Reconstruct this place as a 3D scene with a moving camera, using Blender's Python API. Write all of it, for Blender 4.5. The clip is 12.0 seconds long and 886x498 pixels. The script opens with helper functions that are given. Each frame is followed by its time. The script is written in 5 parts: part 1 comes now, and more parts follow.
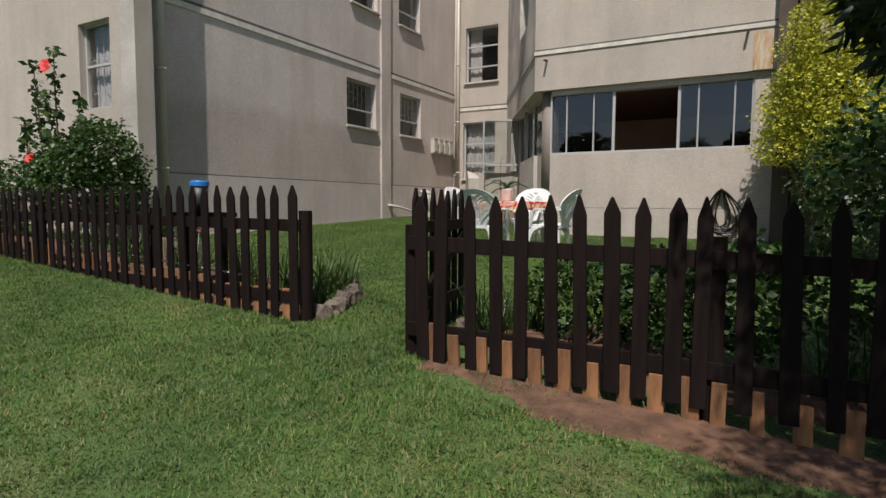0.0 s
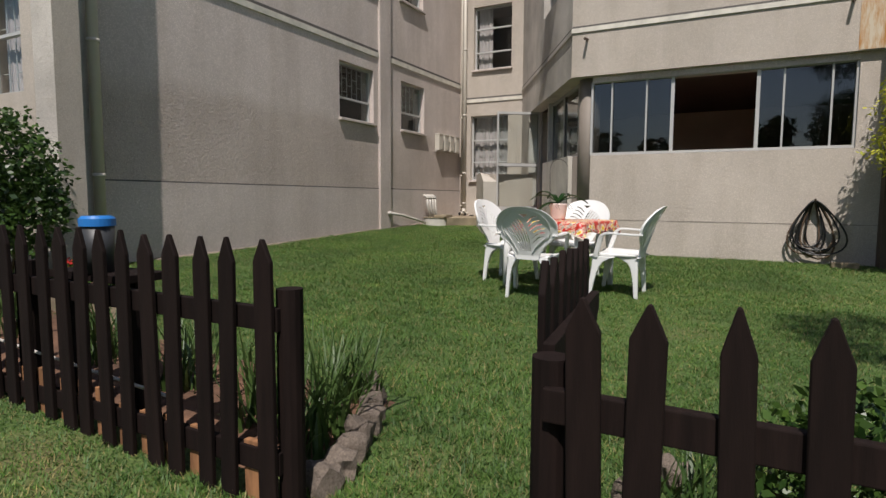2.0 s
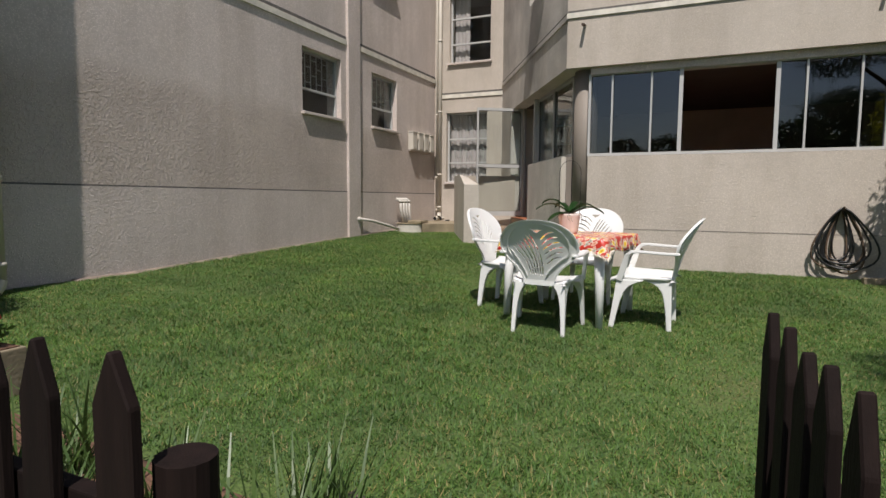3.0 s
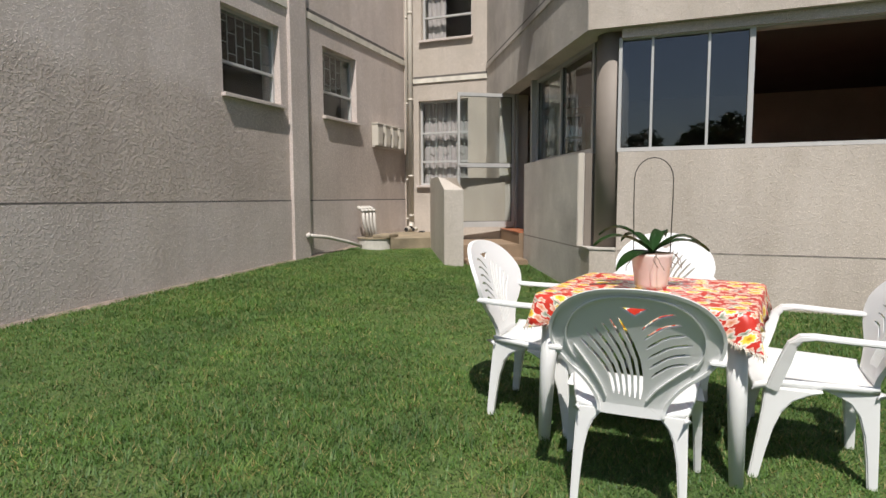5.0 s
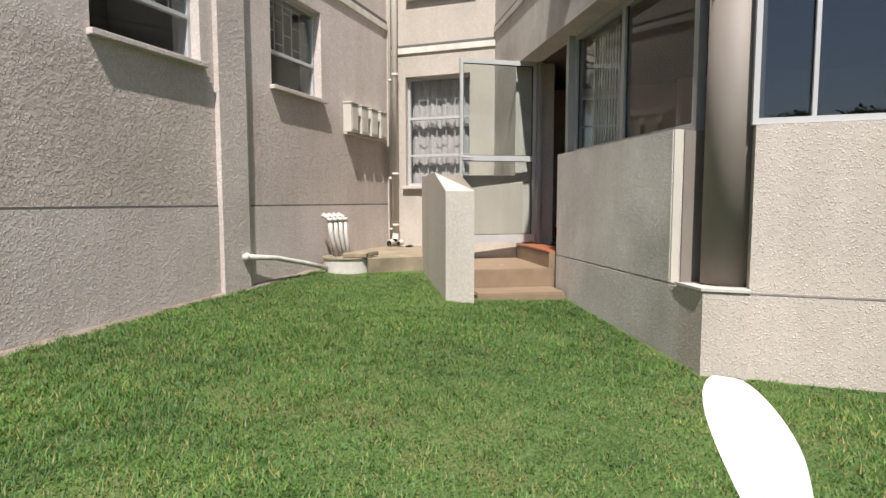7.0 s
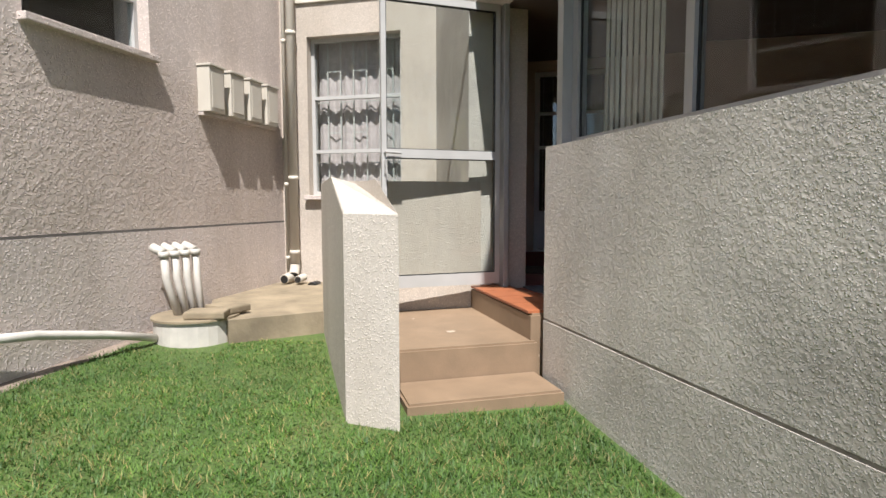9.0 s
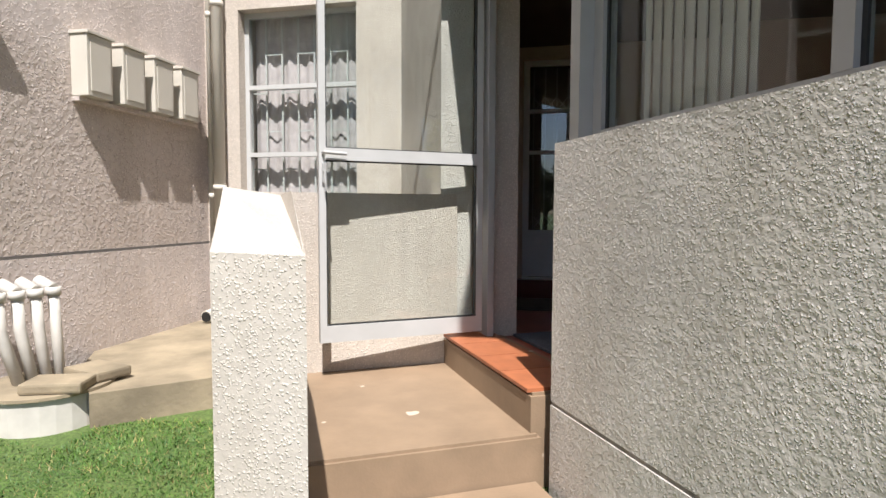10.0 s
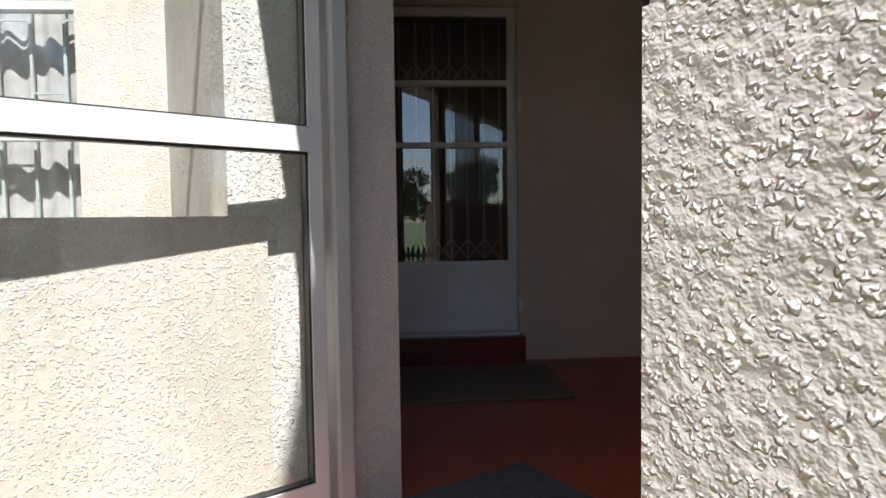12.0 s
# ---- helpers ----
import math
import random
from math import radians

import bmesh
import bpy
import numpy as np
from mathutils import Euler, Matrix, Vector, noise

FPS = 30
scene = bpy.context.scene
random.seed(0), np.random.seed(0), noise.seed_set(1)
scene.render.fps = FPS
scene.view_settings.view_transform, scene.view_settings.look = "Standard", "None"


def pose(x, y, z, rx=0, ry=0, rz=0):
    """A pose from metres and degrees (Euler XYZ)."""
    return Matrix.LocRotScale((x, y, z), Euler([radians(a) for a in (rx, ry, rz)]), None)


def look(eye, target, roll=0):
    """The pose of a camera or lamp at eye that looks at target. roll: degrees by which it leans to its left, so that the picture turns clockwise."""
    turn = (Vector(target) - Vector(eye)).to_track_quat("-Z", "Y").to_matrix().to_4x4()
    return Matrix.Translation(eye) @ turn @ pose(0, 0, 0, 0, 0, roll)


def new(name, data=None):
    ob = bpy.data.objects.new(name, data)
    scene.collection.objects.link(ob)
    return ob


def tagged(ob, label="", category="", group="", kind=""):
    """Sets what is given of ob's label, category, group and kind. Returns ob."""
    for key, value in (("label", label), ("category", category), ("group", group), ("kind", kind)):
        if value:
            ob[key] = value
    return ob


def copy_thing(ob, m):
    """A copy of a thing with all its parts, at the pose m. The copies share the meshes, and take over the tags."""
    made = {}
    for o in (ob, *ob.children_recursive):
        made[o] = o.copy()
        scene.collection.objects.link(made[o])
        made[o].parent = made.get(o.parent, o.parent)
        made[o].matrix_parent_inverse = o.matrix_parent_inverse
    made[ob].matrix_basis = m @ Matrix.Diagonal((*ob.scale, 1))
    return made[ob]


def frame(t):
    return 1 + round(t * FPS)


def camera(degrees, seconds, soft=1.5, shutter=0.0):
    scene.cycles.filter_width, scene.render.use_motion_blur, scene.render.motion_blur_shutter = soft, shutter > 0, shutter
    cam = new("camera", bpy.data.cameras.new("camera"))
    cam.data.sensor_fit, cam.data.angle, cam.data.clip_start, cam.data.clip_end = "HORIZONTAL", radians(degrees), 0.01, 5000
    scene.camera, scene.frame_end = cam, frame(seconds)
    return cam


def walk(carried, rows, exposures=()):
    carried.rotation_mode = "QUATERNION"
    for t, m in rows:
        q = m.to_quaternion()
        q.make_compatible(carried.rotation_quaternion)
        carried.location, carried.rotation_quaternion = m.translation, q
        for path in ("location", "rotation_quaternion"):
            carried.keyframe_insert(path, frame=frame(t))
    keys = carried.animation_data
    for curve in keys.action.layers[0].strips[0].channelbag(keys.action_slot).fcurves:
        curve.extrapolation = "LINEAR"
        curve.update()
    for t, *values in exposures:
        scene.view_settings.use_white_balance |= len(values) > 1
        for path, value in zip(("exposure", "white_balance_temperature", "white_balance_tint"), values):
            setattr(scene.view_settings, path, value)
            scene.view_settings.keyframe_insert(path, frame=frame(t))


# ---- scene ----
cam = camera(75.0, 12.0)
PATH = [
    (0, (3.969, 1.03, 2.475), (2.994, 2.77, 2.321), 0.3),
    (0.5, (3.672, 1.36, 2.528), (2.699, 3.1, 2.361), 0.5),
    (1, (3.336, 1.773, 2.602), (2.366, 3.514, 2.43), 0.3),
    (1.5, (2.987, 2.161, 2.673), (2.029, 3.908, 2.498), 0.4),
    (2, (2.599, 2.524, 2.73), (1.67, 4.286, 2.556), 0.3),
    (2.5, (2.231, 2.933, 2.773), (1.357, 4.723, 2.6), 0.4),
    (4.5, (1.221, 4.884, 2.908), (0.489, 6.737, 2.73), -0.1),
    (5, (0.961, 5.391, 2.952), (0.235, 7.245, 2.773), -0.2),
    (5.5, (0.688, 5.905, 2.956), (-0.032, 7.763, 2.78), -0.2),
    (6, (0.397, 6.452, 2.948), (-0.321, 8.31, 2.775), -0.2),
    (6.5, (0.15, 6.996, 2.941), (-0.554, 8.861, 2.773), -0.1),
    (8.5, (-0.544, 9.298, 3.059), (-1.061, 11.223, 2.897), -0.1),
    (9, (-0.671, 9.911, 3.091), (-1.152, 11.846, 2.932), -0.1),
    (9.5, (-0.774, 10.483, 3.134), (-1.222, 12.426, 2.982), -0.1),
    (10, (-0.863, 11.026, 3.143), (-1.27, 12.98, 3.02), 0.2),
    (10.5, (-0.964, 11.528, 3.169), (-1.292, 13.498, 3.066), 0.1),
    (11, (-1.028, 11.994, 3.173), (-1.254, 13.979, 3.087), -0.2),
    (11.5, (-1.065, 12.426, 3.185), (-1.148, 14.423, 3.091), -0.3),
    (12, (-1.091, 12.734, 3.229), (-0.97, 14.728, 3.135), -0.8),
]
EXPOSURES = [(0, 0.0, 6450, 13), (1.5, 0.0, 6450, 13), (2.5, 0.08, 6450, 13), (4.5, 0.2, 6400, 12), (5.5, 0.42, 6350, 12), (6.5, 0.68, 6300, 12), (8.5, 0.85, 6250, 12), (10, 1.05, 6150, 12), (11, 1.42, 6050, 12), (12, 1.67, 6000, 12)]
walk(cam, [(t, look(eye, target, roll)) for t, eye, target, roll in PATH], EXPOSURES)

# ---- world and sun ----
SUN = Vector((0.19, -0.585, 1.0)).normalized()
world = bpy.data.worlds.new("world")
scene.world = world
world.use_nodes = True
wn = world.node_tree
sky = wn.nodes.new("ShaderNodeTexSky")
sky.sky_type = "NISHITA"
sky.sun_disc = False
sky.sun_elevation = math.asin(SUN.z)
sky.sun_rotation = math.atan2(SUN.x, SUN.y)
wn.nodes["Background"].inputs[1].default_value = 0.078
wn.links.new(sky.outputs[0], wn.nodes["Background"].inputs[0])
sun_data = bpy.data.lights.new("sun", "SUN")
sun_data.energy, sun_data.angle, sun_data.color = 4.75, radians(0.5), (1.0, 0.95, 0.88)
sun = new("sun", sun_data)
sun.matrix_world = look(SUN * 60, (0, 0, 0))


# ---- materials ----
def base_mat(name):
    m = bpy.data.materials.new(name)
    m.use_nodes = True
    return m, m.node_tree, m.node_tree.nodes["Principled BSDF"]


def noise_tex(nt, scale, detail=3.0, rough=0.55, coords="Object", stretch=None):
    tc = nt.nodes.new("ShaderNodeTexCoord")
    n = nt.nodes.new("ShaderNodeTexNoise")
    n.inputs["Scale"].default_value = scale
    n.inputs["Detail"].default_value = detail
    n.inputs["Roughness"].default_value = rough
    src = tc.outputs[coords]
    if stretch:
        mp = nt.nodes.new("ShaderNodeMapping")
        mp.inputs["Scale"].default_value = stretch
        nt.links.new(src, mp.inputs["Vector"])
        src = mp.outputs[0]
    nt.links.new(src, n.inputs["Vector"])
    return n


def ramp(nt, fac, stops):
    r = nt.nodes.new("ShaderNodeValToRGB")
    e = r.color_ramp.elements
    while len(e) < len(stops):
        e.new(0.5)
    for el, (p, c) in zip(e, stops):
        el.position = p
        el.color = (*c, 1)
    nt.links.new(fac, r.inputs[0])
    return r.outputs[0]


def mixc(nt, fac, a, b, mode="MIX"):
    m = nt.nodes.new("ShaderNodeMix")
    m.data_type, m.blend_type = "RGBA", mode
    for sock, v in ((m.inputs[0], fac), (m.inputs[6], a), (m.inputs[7], b)):
        if isinstance(v, (int, float)):
            sock.default_value = v
        elif isinstance(v, tuple):
            sock.default_value = (*v, 1)
        else:
            nt.links.new(v, sock)
    return m.outputs[2]


def bump(nt, bsdf, height, dist, strength=1.0):
    b = nt.nodes.new("ShaderNodeBump")
    b.inputs["Distance"].default_value = dist
    b.inputs["Strength"].default_value = strength
    nt.links.new(height, b.inputs["Height"])
    nt.links.new(b.outputs[0], bsdf.inputs["Normal"])
    return b


def shade(c, k):
    return tuple(min(1.0, v * k) for v in c)


def simple(name, col, rough=0.6, metal=0.0, vary=0.15, scale=8.0, rel=0.0, rel_scale=60.0, random_obj=0.0, stretch=None):
    m, nt, b = base_mat(name)
    n = noise_tex(nt, scale, 4, stretch=stretch)
    c = ramp(nt, n.outputs[0], [(0.3, shade(col, 1 - vary)), (0.7, shade(col, 1 + vary))])
    if random_obj:
        oi = nt.nodes.new("ShaderNodeObjectInfo")
        v = ramp(nt, oi.outputs["Random"], [(0.0, (1 - random_obj,) * 3), (1.0, (1.0, 1.0, 1.0))])
        c = mixc(nt, 1.0, c, v, "MULTIPLY")
    nt.links.new(c, b.inputs["Base Color"])
    b.inputs["Roughness"].default_value = rough
    b.inputs["Metallic"].default_value = metal
    if rel:
        bump(nt, b, noise_tex(nt, rel_scale, 3, stretch=stretch).outputs[0], rel)
    return m


def plaster(name, col, rel=0.006, grain=55.0, smooth_above=None, stains=0.12):
    """Spattered roughcast under paint. smooth_above: height over which it is trowelled flat."""
    m, nt, b = base_mat(name)
    big = noise_tex(nt, 0.9, 4)
    c = ramp(nt, big.outputs[0], [(0.3, shade(col, 1 - stains)), (0.7, shade(col, 1 + stains * 0.5))])
    streak = noise_tex(nt, 1.0, 4, 0.6, stretch=(3.0, 3.0, 0.5))
    c = mixc(nt, 1.0, c, ramp(nt, streak.outputs[0], [(0.35, (0.9, 0.89, 0.87)), (0.6, (1, 1, 1))]), "MULTIPLY")
    nt.links.new(c, b.inputs["Base Color"])
    b.inputs["Roughness"].default_value = 0.82
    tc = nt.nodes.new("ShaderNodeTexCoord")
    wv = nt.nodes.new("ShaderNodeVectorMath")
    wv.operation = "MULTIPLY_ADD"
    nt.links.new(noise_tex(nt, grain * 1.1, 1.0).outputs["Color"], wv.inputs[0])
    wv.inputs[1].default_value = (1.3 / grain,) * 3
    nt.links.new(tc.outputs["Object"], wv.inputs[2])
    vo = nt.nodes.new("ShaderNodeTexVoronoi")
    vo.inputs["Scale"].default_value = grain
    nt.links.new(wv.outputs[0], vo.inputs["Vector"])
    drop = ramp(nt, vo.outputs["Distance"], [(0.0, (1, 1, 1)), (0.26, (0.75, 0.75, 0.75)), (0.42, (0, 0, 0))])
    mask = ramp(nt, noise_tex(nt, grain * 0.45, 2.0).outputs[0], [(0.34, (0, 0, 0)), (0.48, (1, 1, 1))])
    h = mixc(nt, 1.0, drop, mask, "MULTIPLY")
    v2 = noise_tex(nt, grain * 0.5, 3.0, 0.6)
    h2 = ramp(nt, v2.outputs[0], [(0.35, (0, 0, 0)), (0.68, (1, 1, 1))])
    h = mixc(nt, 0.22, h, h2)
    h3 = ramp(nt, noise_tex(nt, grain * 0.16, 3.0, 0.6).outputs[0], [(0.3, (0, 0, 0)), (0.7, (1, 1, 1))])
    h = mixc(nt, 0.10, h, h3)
    # Light on drops and shade in pits put into the colour, following the relief.
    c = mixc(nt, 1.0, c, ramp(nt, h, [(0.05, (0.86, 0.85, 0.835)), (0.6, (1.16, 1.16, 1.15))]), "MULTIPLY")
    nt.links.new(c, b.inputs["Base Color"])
    bp = bump(nt, b, h, rel)
    if smooth_above is not None:
        g = nt.nodes.new("ShaderNodeNewGeometry")
        s = nt.nodes.new("ShaderNodeSeparateXYZ")
        nt.links.new(g.outputs["Position"], s.inputs[0])
        wob = nt.nodes.new("ShaderNodeMath")
        wob.operation = "MULTIPLY_ADD"
        nt.links.new(noise_tex(nt, 1.2, 5).outputs[0], wob.inputs[0])
        wob.inputs[1].default_value = 0.5
        nt.links.new(s.outputs[2], wob.inputs[2])
        mr = nt.nodes.new("ShaderNodeMapRange")
        mr.inputs[1].default_value, mr.inputs[2].default_value = smooth_above, smooth_above + 0.25
        mr.inputs[3].default_value, mr.inputs[4].default_value = 1.0, 0.3
        nt.links.new(wob.outputs[0], mr.inputs[0])
        nt.links.new(mr.outputs[0], bp.inputs["Strength"])
        # soil multiplies in the relief's shade: rough zone darker and browner, smooth lighter.
        soil = ramp(nt, mr.outputs[0], [(0.3, (1.05, 1.05, 1.05)), (1.0, (0.93, 0.91, 0.88))])
        nt.links.new(mixc(nt, 1.0, c, soil, "MULTIPLY"), b.inputs["Base Color"])
    return m


def pane_mat(name, tint=(0.9, 0.93, 0.92), gloss=0.12):
    """Thin flat glass: seen through straight, with a mirror gloss that grows at grazing angles."""
    m = bpy.data.materials.new(name)
    m.use_nodes = True
    nt = m.node_tree
    nt.nodes.clear()
    o = nt.nodes.new("ShaderNodeOutputMaterial")
    t = nt.nodes.new("ShaderNodeBsdfTransparent")
    t.inputs[0].default_value = (*tint, 1)
    g = nt.nodes.new("ShaderNodeBsdfGlossy")
    g.inputs["Roughness"].default_value = 0.01
    lw = nt.nodes.new("ShaderNodeLayerWeight")
    lw.inputs["Blend"].default_value = 0.5
    pw = nt.nodes.new("ShaderNodeMath")
    pw.operation = "POWER"
    pw.inputs[1].default_value = 5.0
    nt.links.new(lw.outputs["Facing"], pw.inputs[0])
    ad = nt.nodes.new("ShaderNodeMath")
    ad.operation = "MULTIPLY_ADD"
    ad.use_clamp = True
    ad.inputs[1].default_value = 0.9
    ad.inputs[2].default_value = 0.045 + gloss
    nt.links.new(pw.outputs[0], ad.inputs[0])
    mx = nt.nodes.new("ShaderNodeMixShader")
    nt.links.new(ad.outputs[0], mx.inputs[0])
    nt.links.new(t.outputs[0], mx.inputs[1])
    nt.links.new(g.outputs[0], mx.inputs[2])
    nt.links.new(mx.outputs[0], o.inputs[0])
    return m


WALL = (0.60, 0.525, 0.485)
CREAM = (0.54, 0.48, 0.418)
M = {}
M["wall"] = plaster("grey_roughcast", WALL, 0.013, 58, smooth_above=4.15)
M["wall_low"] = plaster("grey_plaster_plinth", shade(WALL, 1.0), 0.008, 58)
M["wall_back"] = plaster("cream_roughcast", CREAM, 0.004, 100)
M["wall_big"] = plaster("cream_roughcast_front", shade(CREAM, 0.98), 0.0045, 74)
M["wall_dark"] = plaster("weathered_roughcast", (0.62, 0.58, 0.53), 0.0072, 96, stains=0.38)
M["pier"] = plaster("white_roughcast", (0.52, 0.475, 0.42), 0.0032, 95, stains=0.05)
M["band"] = simple("pale_band_paint", (0.62, 0.58, 0.50), 0.7)
M["joint"] = simple("joint_shadow_mortar", (0.12, 0.11, 0.10), 0.9)
M["joint_soft"] = simple("worn_plaster_joint", (0.27, 0.24, 0.21), 0.9, vary=0.4, scale=9)
M["column"] = simple("brown_grey_paint", (0.21, 0.18, 0.15), 0.65, vary=0.1, scale=2)
M["brownpost"] = simple("dark_brown_paint", (0.075, 0.05, 0.035), 0.6, vary=0.25, scale=3)
M["white_alu"] = simple("white_painted_metal", (0.45, 0.445, 0.43), 0.35, vary=0.05, scale=4)
M["gate_alu"] = simple("white_coated_door_metal", (0.43, 0.425, 0.41), 0.35, vary=0.08, scale=4)
M["door_white"] = simple("white_gloss_door_paint", (0.68, 0.67, 0.65), 0.4, vary=0.06, scale=4)
M["grey_alu"] = simple("grey_anodised_metal", (0.36, 0.355, 0.34), 0.4, metal=0.2, vary=0.08, scale=4)
M["gasket"] = simple("black_rubber", (0.015, 0.015, 0.015), 0.5)
M["pane"] = pane_mat("window_pane", gloss=0.0)
M["pane_door"] = pane_mat("door_glass_over_dark_room", (0.7, 0.72, 0.74), gloss=0.06)
M["pane_dark"] = pane_mat("tinted_pane", (0.42, 0.44, 0.45), gloss=0.055)
M["room"] = simple("interior_paint", (0.56, 0.46, 0.375), 0.8, vary=0.1, scale=2)
# Dark copy of the interior paint: the shade of unlit rooms as colour.
M["room_unlit"] = simple("unlit_interior_dark", (0.10, 0.08, 0.065), 0.8, vary=0.1, scale=2)
M["curtain"] = simple("pale_curtain_cloth", (0.44, 0.385, 0.38), 0.9, vary=0.15, scale=20)
M["net"] = simple("grey_net_curtain", (0.24, 0.225, 0.21), 0.9, vary=0.15, scale=14)
M["blind"] = simple("cream_blind_cloth", (0.5, 0.47, 0.42), 0.9, vary=0.08)
M["stepbrown"] = simple("worn_brown_step_paint", (0.235, 0.165, 0.105), 0.55, vary=0.14, scale=5, rel=0.001, rel_scale=90)
_nt = M["stepbrown"].node_tree
_b = _nt.nodes["Principled BSDF"]
_c = _b.inputs["Base Color"].links[0].from_socket
_f = ramp(_nt, noise_tex(_nt, 7.0, 2, 0.4, stretch=(1, 1, 0.6)).outputs[0], [(0.735, (0, 0, 0)), (0.75, (1, 1, 1))])
_nt.links.new(mixc(_nt, _f, _c, (0.5, 0.42, 0.33)), _b.inputs["Base Color"])
M["terracotta"] = simple("terracotta_tile", (0.36, 0.125, 0.055), 0.45, vary=0.15, scale=12, random_obj=0.25)
M["redfloor"] = simple("red_polished_floor", (0.30, 0.07, 0.035), 0.35, vary=0.2, scale=3)
M["redstep"] = simple("dark_red_step", (0.13, 0.015, 0.012), 0.35, vary=0.15, scale=5)
M["mat_blue"] = simple("blue_grey_mat", (0.075, 0.078, 0.09), 0.95, vary=0.2, scale=40, rel=0.002, rel_scale=300)
M["mat_brown"] = simple("brown_mat", (0.15, 0.125, 0.095), 0.95, vary=0.2, scale=40, rel=0.002, rel_scale=300)
M["fence"] = simple("dark_stained_timber", (0.0120, 0.0066, 0.0054), 0.8, vary=0.35, scale=6, rel=0.001, rel_scale=40, random_obj=0.3, stretch=(6, 6, 0.6))
M["fence"].node_tree.nodes["Principled BSDF"].inputs["Specular IOR Level"].default_value = 0.16
M["offcut"] = simple("orange_sawn_timber", (0.30, 0.14, 0.06), 0.8, vary=0.35, scale=9, rel=0.001, rel_scale=40, random_obj=0.45, stretch=(5, 5, 0.7))
M["plastic"] = simple("white_moulded_plastic", (0.74, 0.74, 0.72), 0.32, vary=0.03, scale=3)
M["pipe"] = simple("cream_painted_pipe", (0.52, 0.48, 0.41), 0.45, vary=0.06, scale=3)
M["pipewhite"] = simple("white_painted_pipe", (0.50, 0.47, 0.42), 0.5, vary=0.1, scale=12)
M["black"] = simple("black_plastic", (0.012, 0.012, 0.012), 0.4)
M["concrete"] = simple("old_concrete", (0.235, 0.19, 0.125), 0.9, vary=0.3, scale=4, rel=0.003, rel_scale=40)
M["soil"] = simple("red_soil", (0.12, 0.062, 0.036), 0.95, vary=0.4, scale=9, rel=0.01, rel_scale=30)
M["rock"] = simple("grey_brown_rock", (0.24, 0.19, 0.15), 0.9, vary=0.35, scale=7, rel=0.01, rel_scale=20, random_obj=0.3)
M["blue"] = simple("blue_plastic", (0.02, 0.17, 0.50), 0.4, vary=0.05)
M["bin"] = simple("grey_plastic", (0.035, 0.036, 0.038), 0.5, vary=0.1)
M["rust"] = simple("rust_stain", (0.45, 0.22, 0.06), 0.8, vary=0.35, scale=5, stretch=(5, 5, 1))
M["pot"] = simple("pale_pink_ceramic", (0.68, 0.56, 0.51), 0.35, vary=0.1, scale=10)
M["wire"] = simple("dark_wire", (0.02, 0.016, 0.012), 0.5)
M["red"] = simple("red_petals", (0.55, 0.03, 0.02), 0.6, vary=0.2)
M["whitepetal"] = simple("pale_lilac_petals", (0.55, 0.48, 0.6), 0.6)
M["bark"] = simple("brown_bark", (0.10, 0.065, 0.04), 0.9, vary=0.3, scale=12, rel=0.01, rel_scale=30)


_nt = M["rust"].node_tree
_b = _nt.nodes["Principled BSDF"]
_f = ramp(_nt, noise_tex(_nt, 9.0, 5, 0.65, stretch=(1.6, 1, 0.25)).outputs[0], [(0.42, (0, 0, 0)), (0.62, (1, 1, 1))])
_nt.links.new(mixc(_nt, _f, (0.56, 0.48, 0.36), (0.42, 0.20, 0.055)), _b.inputs["Base Color"])


def leaf_mat(name, a, b_, rough=0.5, trans=0.25, dry=None):
    m, nt, b = base_mat(name)
    g = nt.nodes.new("ShaderNodeNewGeometry")
    c = ramp(nt, g.outputs["Random Per Island"], [(0.0, a), (0.9, b_), (1.0, b_)] if not dry else [(0.0, a), (0.82, b_), (0.9, dry), (1.0, shade(dry, 1.3))])
    n = noise_tex(nt, 1.3, 3)
    c = mixc(nt, 1.0, c, ramp(nt, n.outputs[0], [(0.3, (0.70, 0.72, 0.70)), (0.7, (1.2, 1.15, 1.0))]), "MULTIPLY")
    n6 = noise_tex(nt, 5.5, 4, 0.65)
    c = mixc(nt, 1.0, c, ramp(nt, n6.outputs[0], [(0.35, (0.80, 0.84, 0.82)), (0.68, (1.22, 1.14, 1.05))]), "MULTIPLY")
    nt.links.new(c, b.inputs["Base Color"])
    b.inputs["Roughness"].default_value = rough
    tr = nt.nodes.new("ShaderNodeBsdfTranslucent")
    nt.links.new(c, tr.inputs[0])
    mx = nt.nodes.new("ShaderNodeMixShader")
    mx.inputs[0].default_value = trans
    out = nt.nodes["Material Output"]
    nt.links.new(b.outputs[0], mx.inputs[1])
    nt.links.new(tr.outputs[0], mx.inputs[2])
    nt.links.new(mx.outputs[0], out.inputs[0])
    return m


M["grass"] = leaf_mat("lawn_blades", (0.040, 0.112, 0.022), (0.125, 0.235, 0.048), 0.55, 0.3, (0.26, 0.23, 0.10))
M["strap"] = leaf_mat("strap_leaves", (0.03, 0.07, 0.015), (0.08, 0.14, 0.04), 0.4)
M["bush"] = leaf_mat("dark_bush_leaves", (0.014, 0.042, 0.009), (0.07, 0.135, 0.028), 0.4)
M["golden"] = leaf_mat("golden_conifer_leaves", (0.32, 0.37, 0.03), (0.68, 0.66, 0.09), 0.55)
M["tree"] = leaf_mat("tree_leaves", (0.015, 0.035, 0.01), (0.04, 0.07, 0.02), 0.5)
M["orchid"] = leaf_mat("orchid_leaves", (0.025, 0.08, 0.02), (0.05, 0.14, 0.03), 0.3, 0.15)

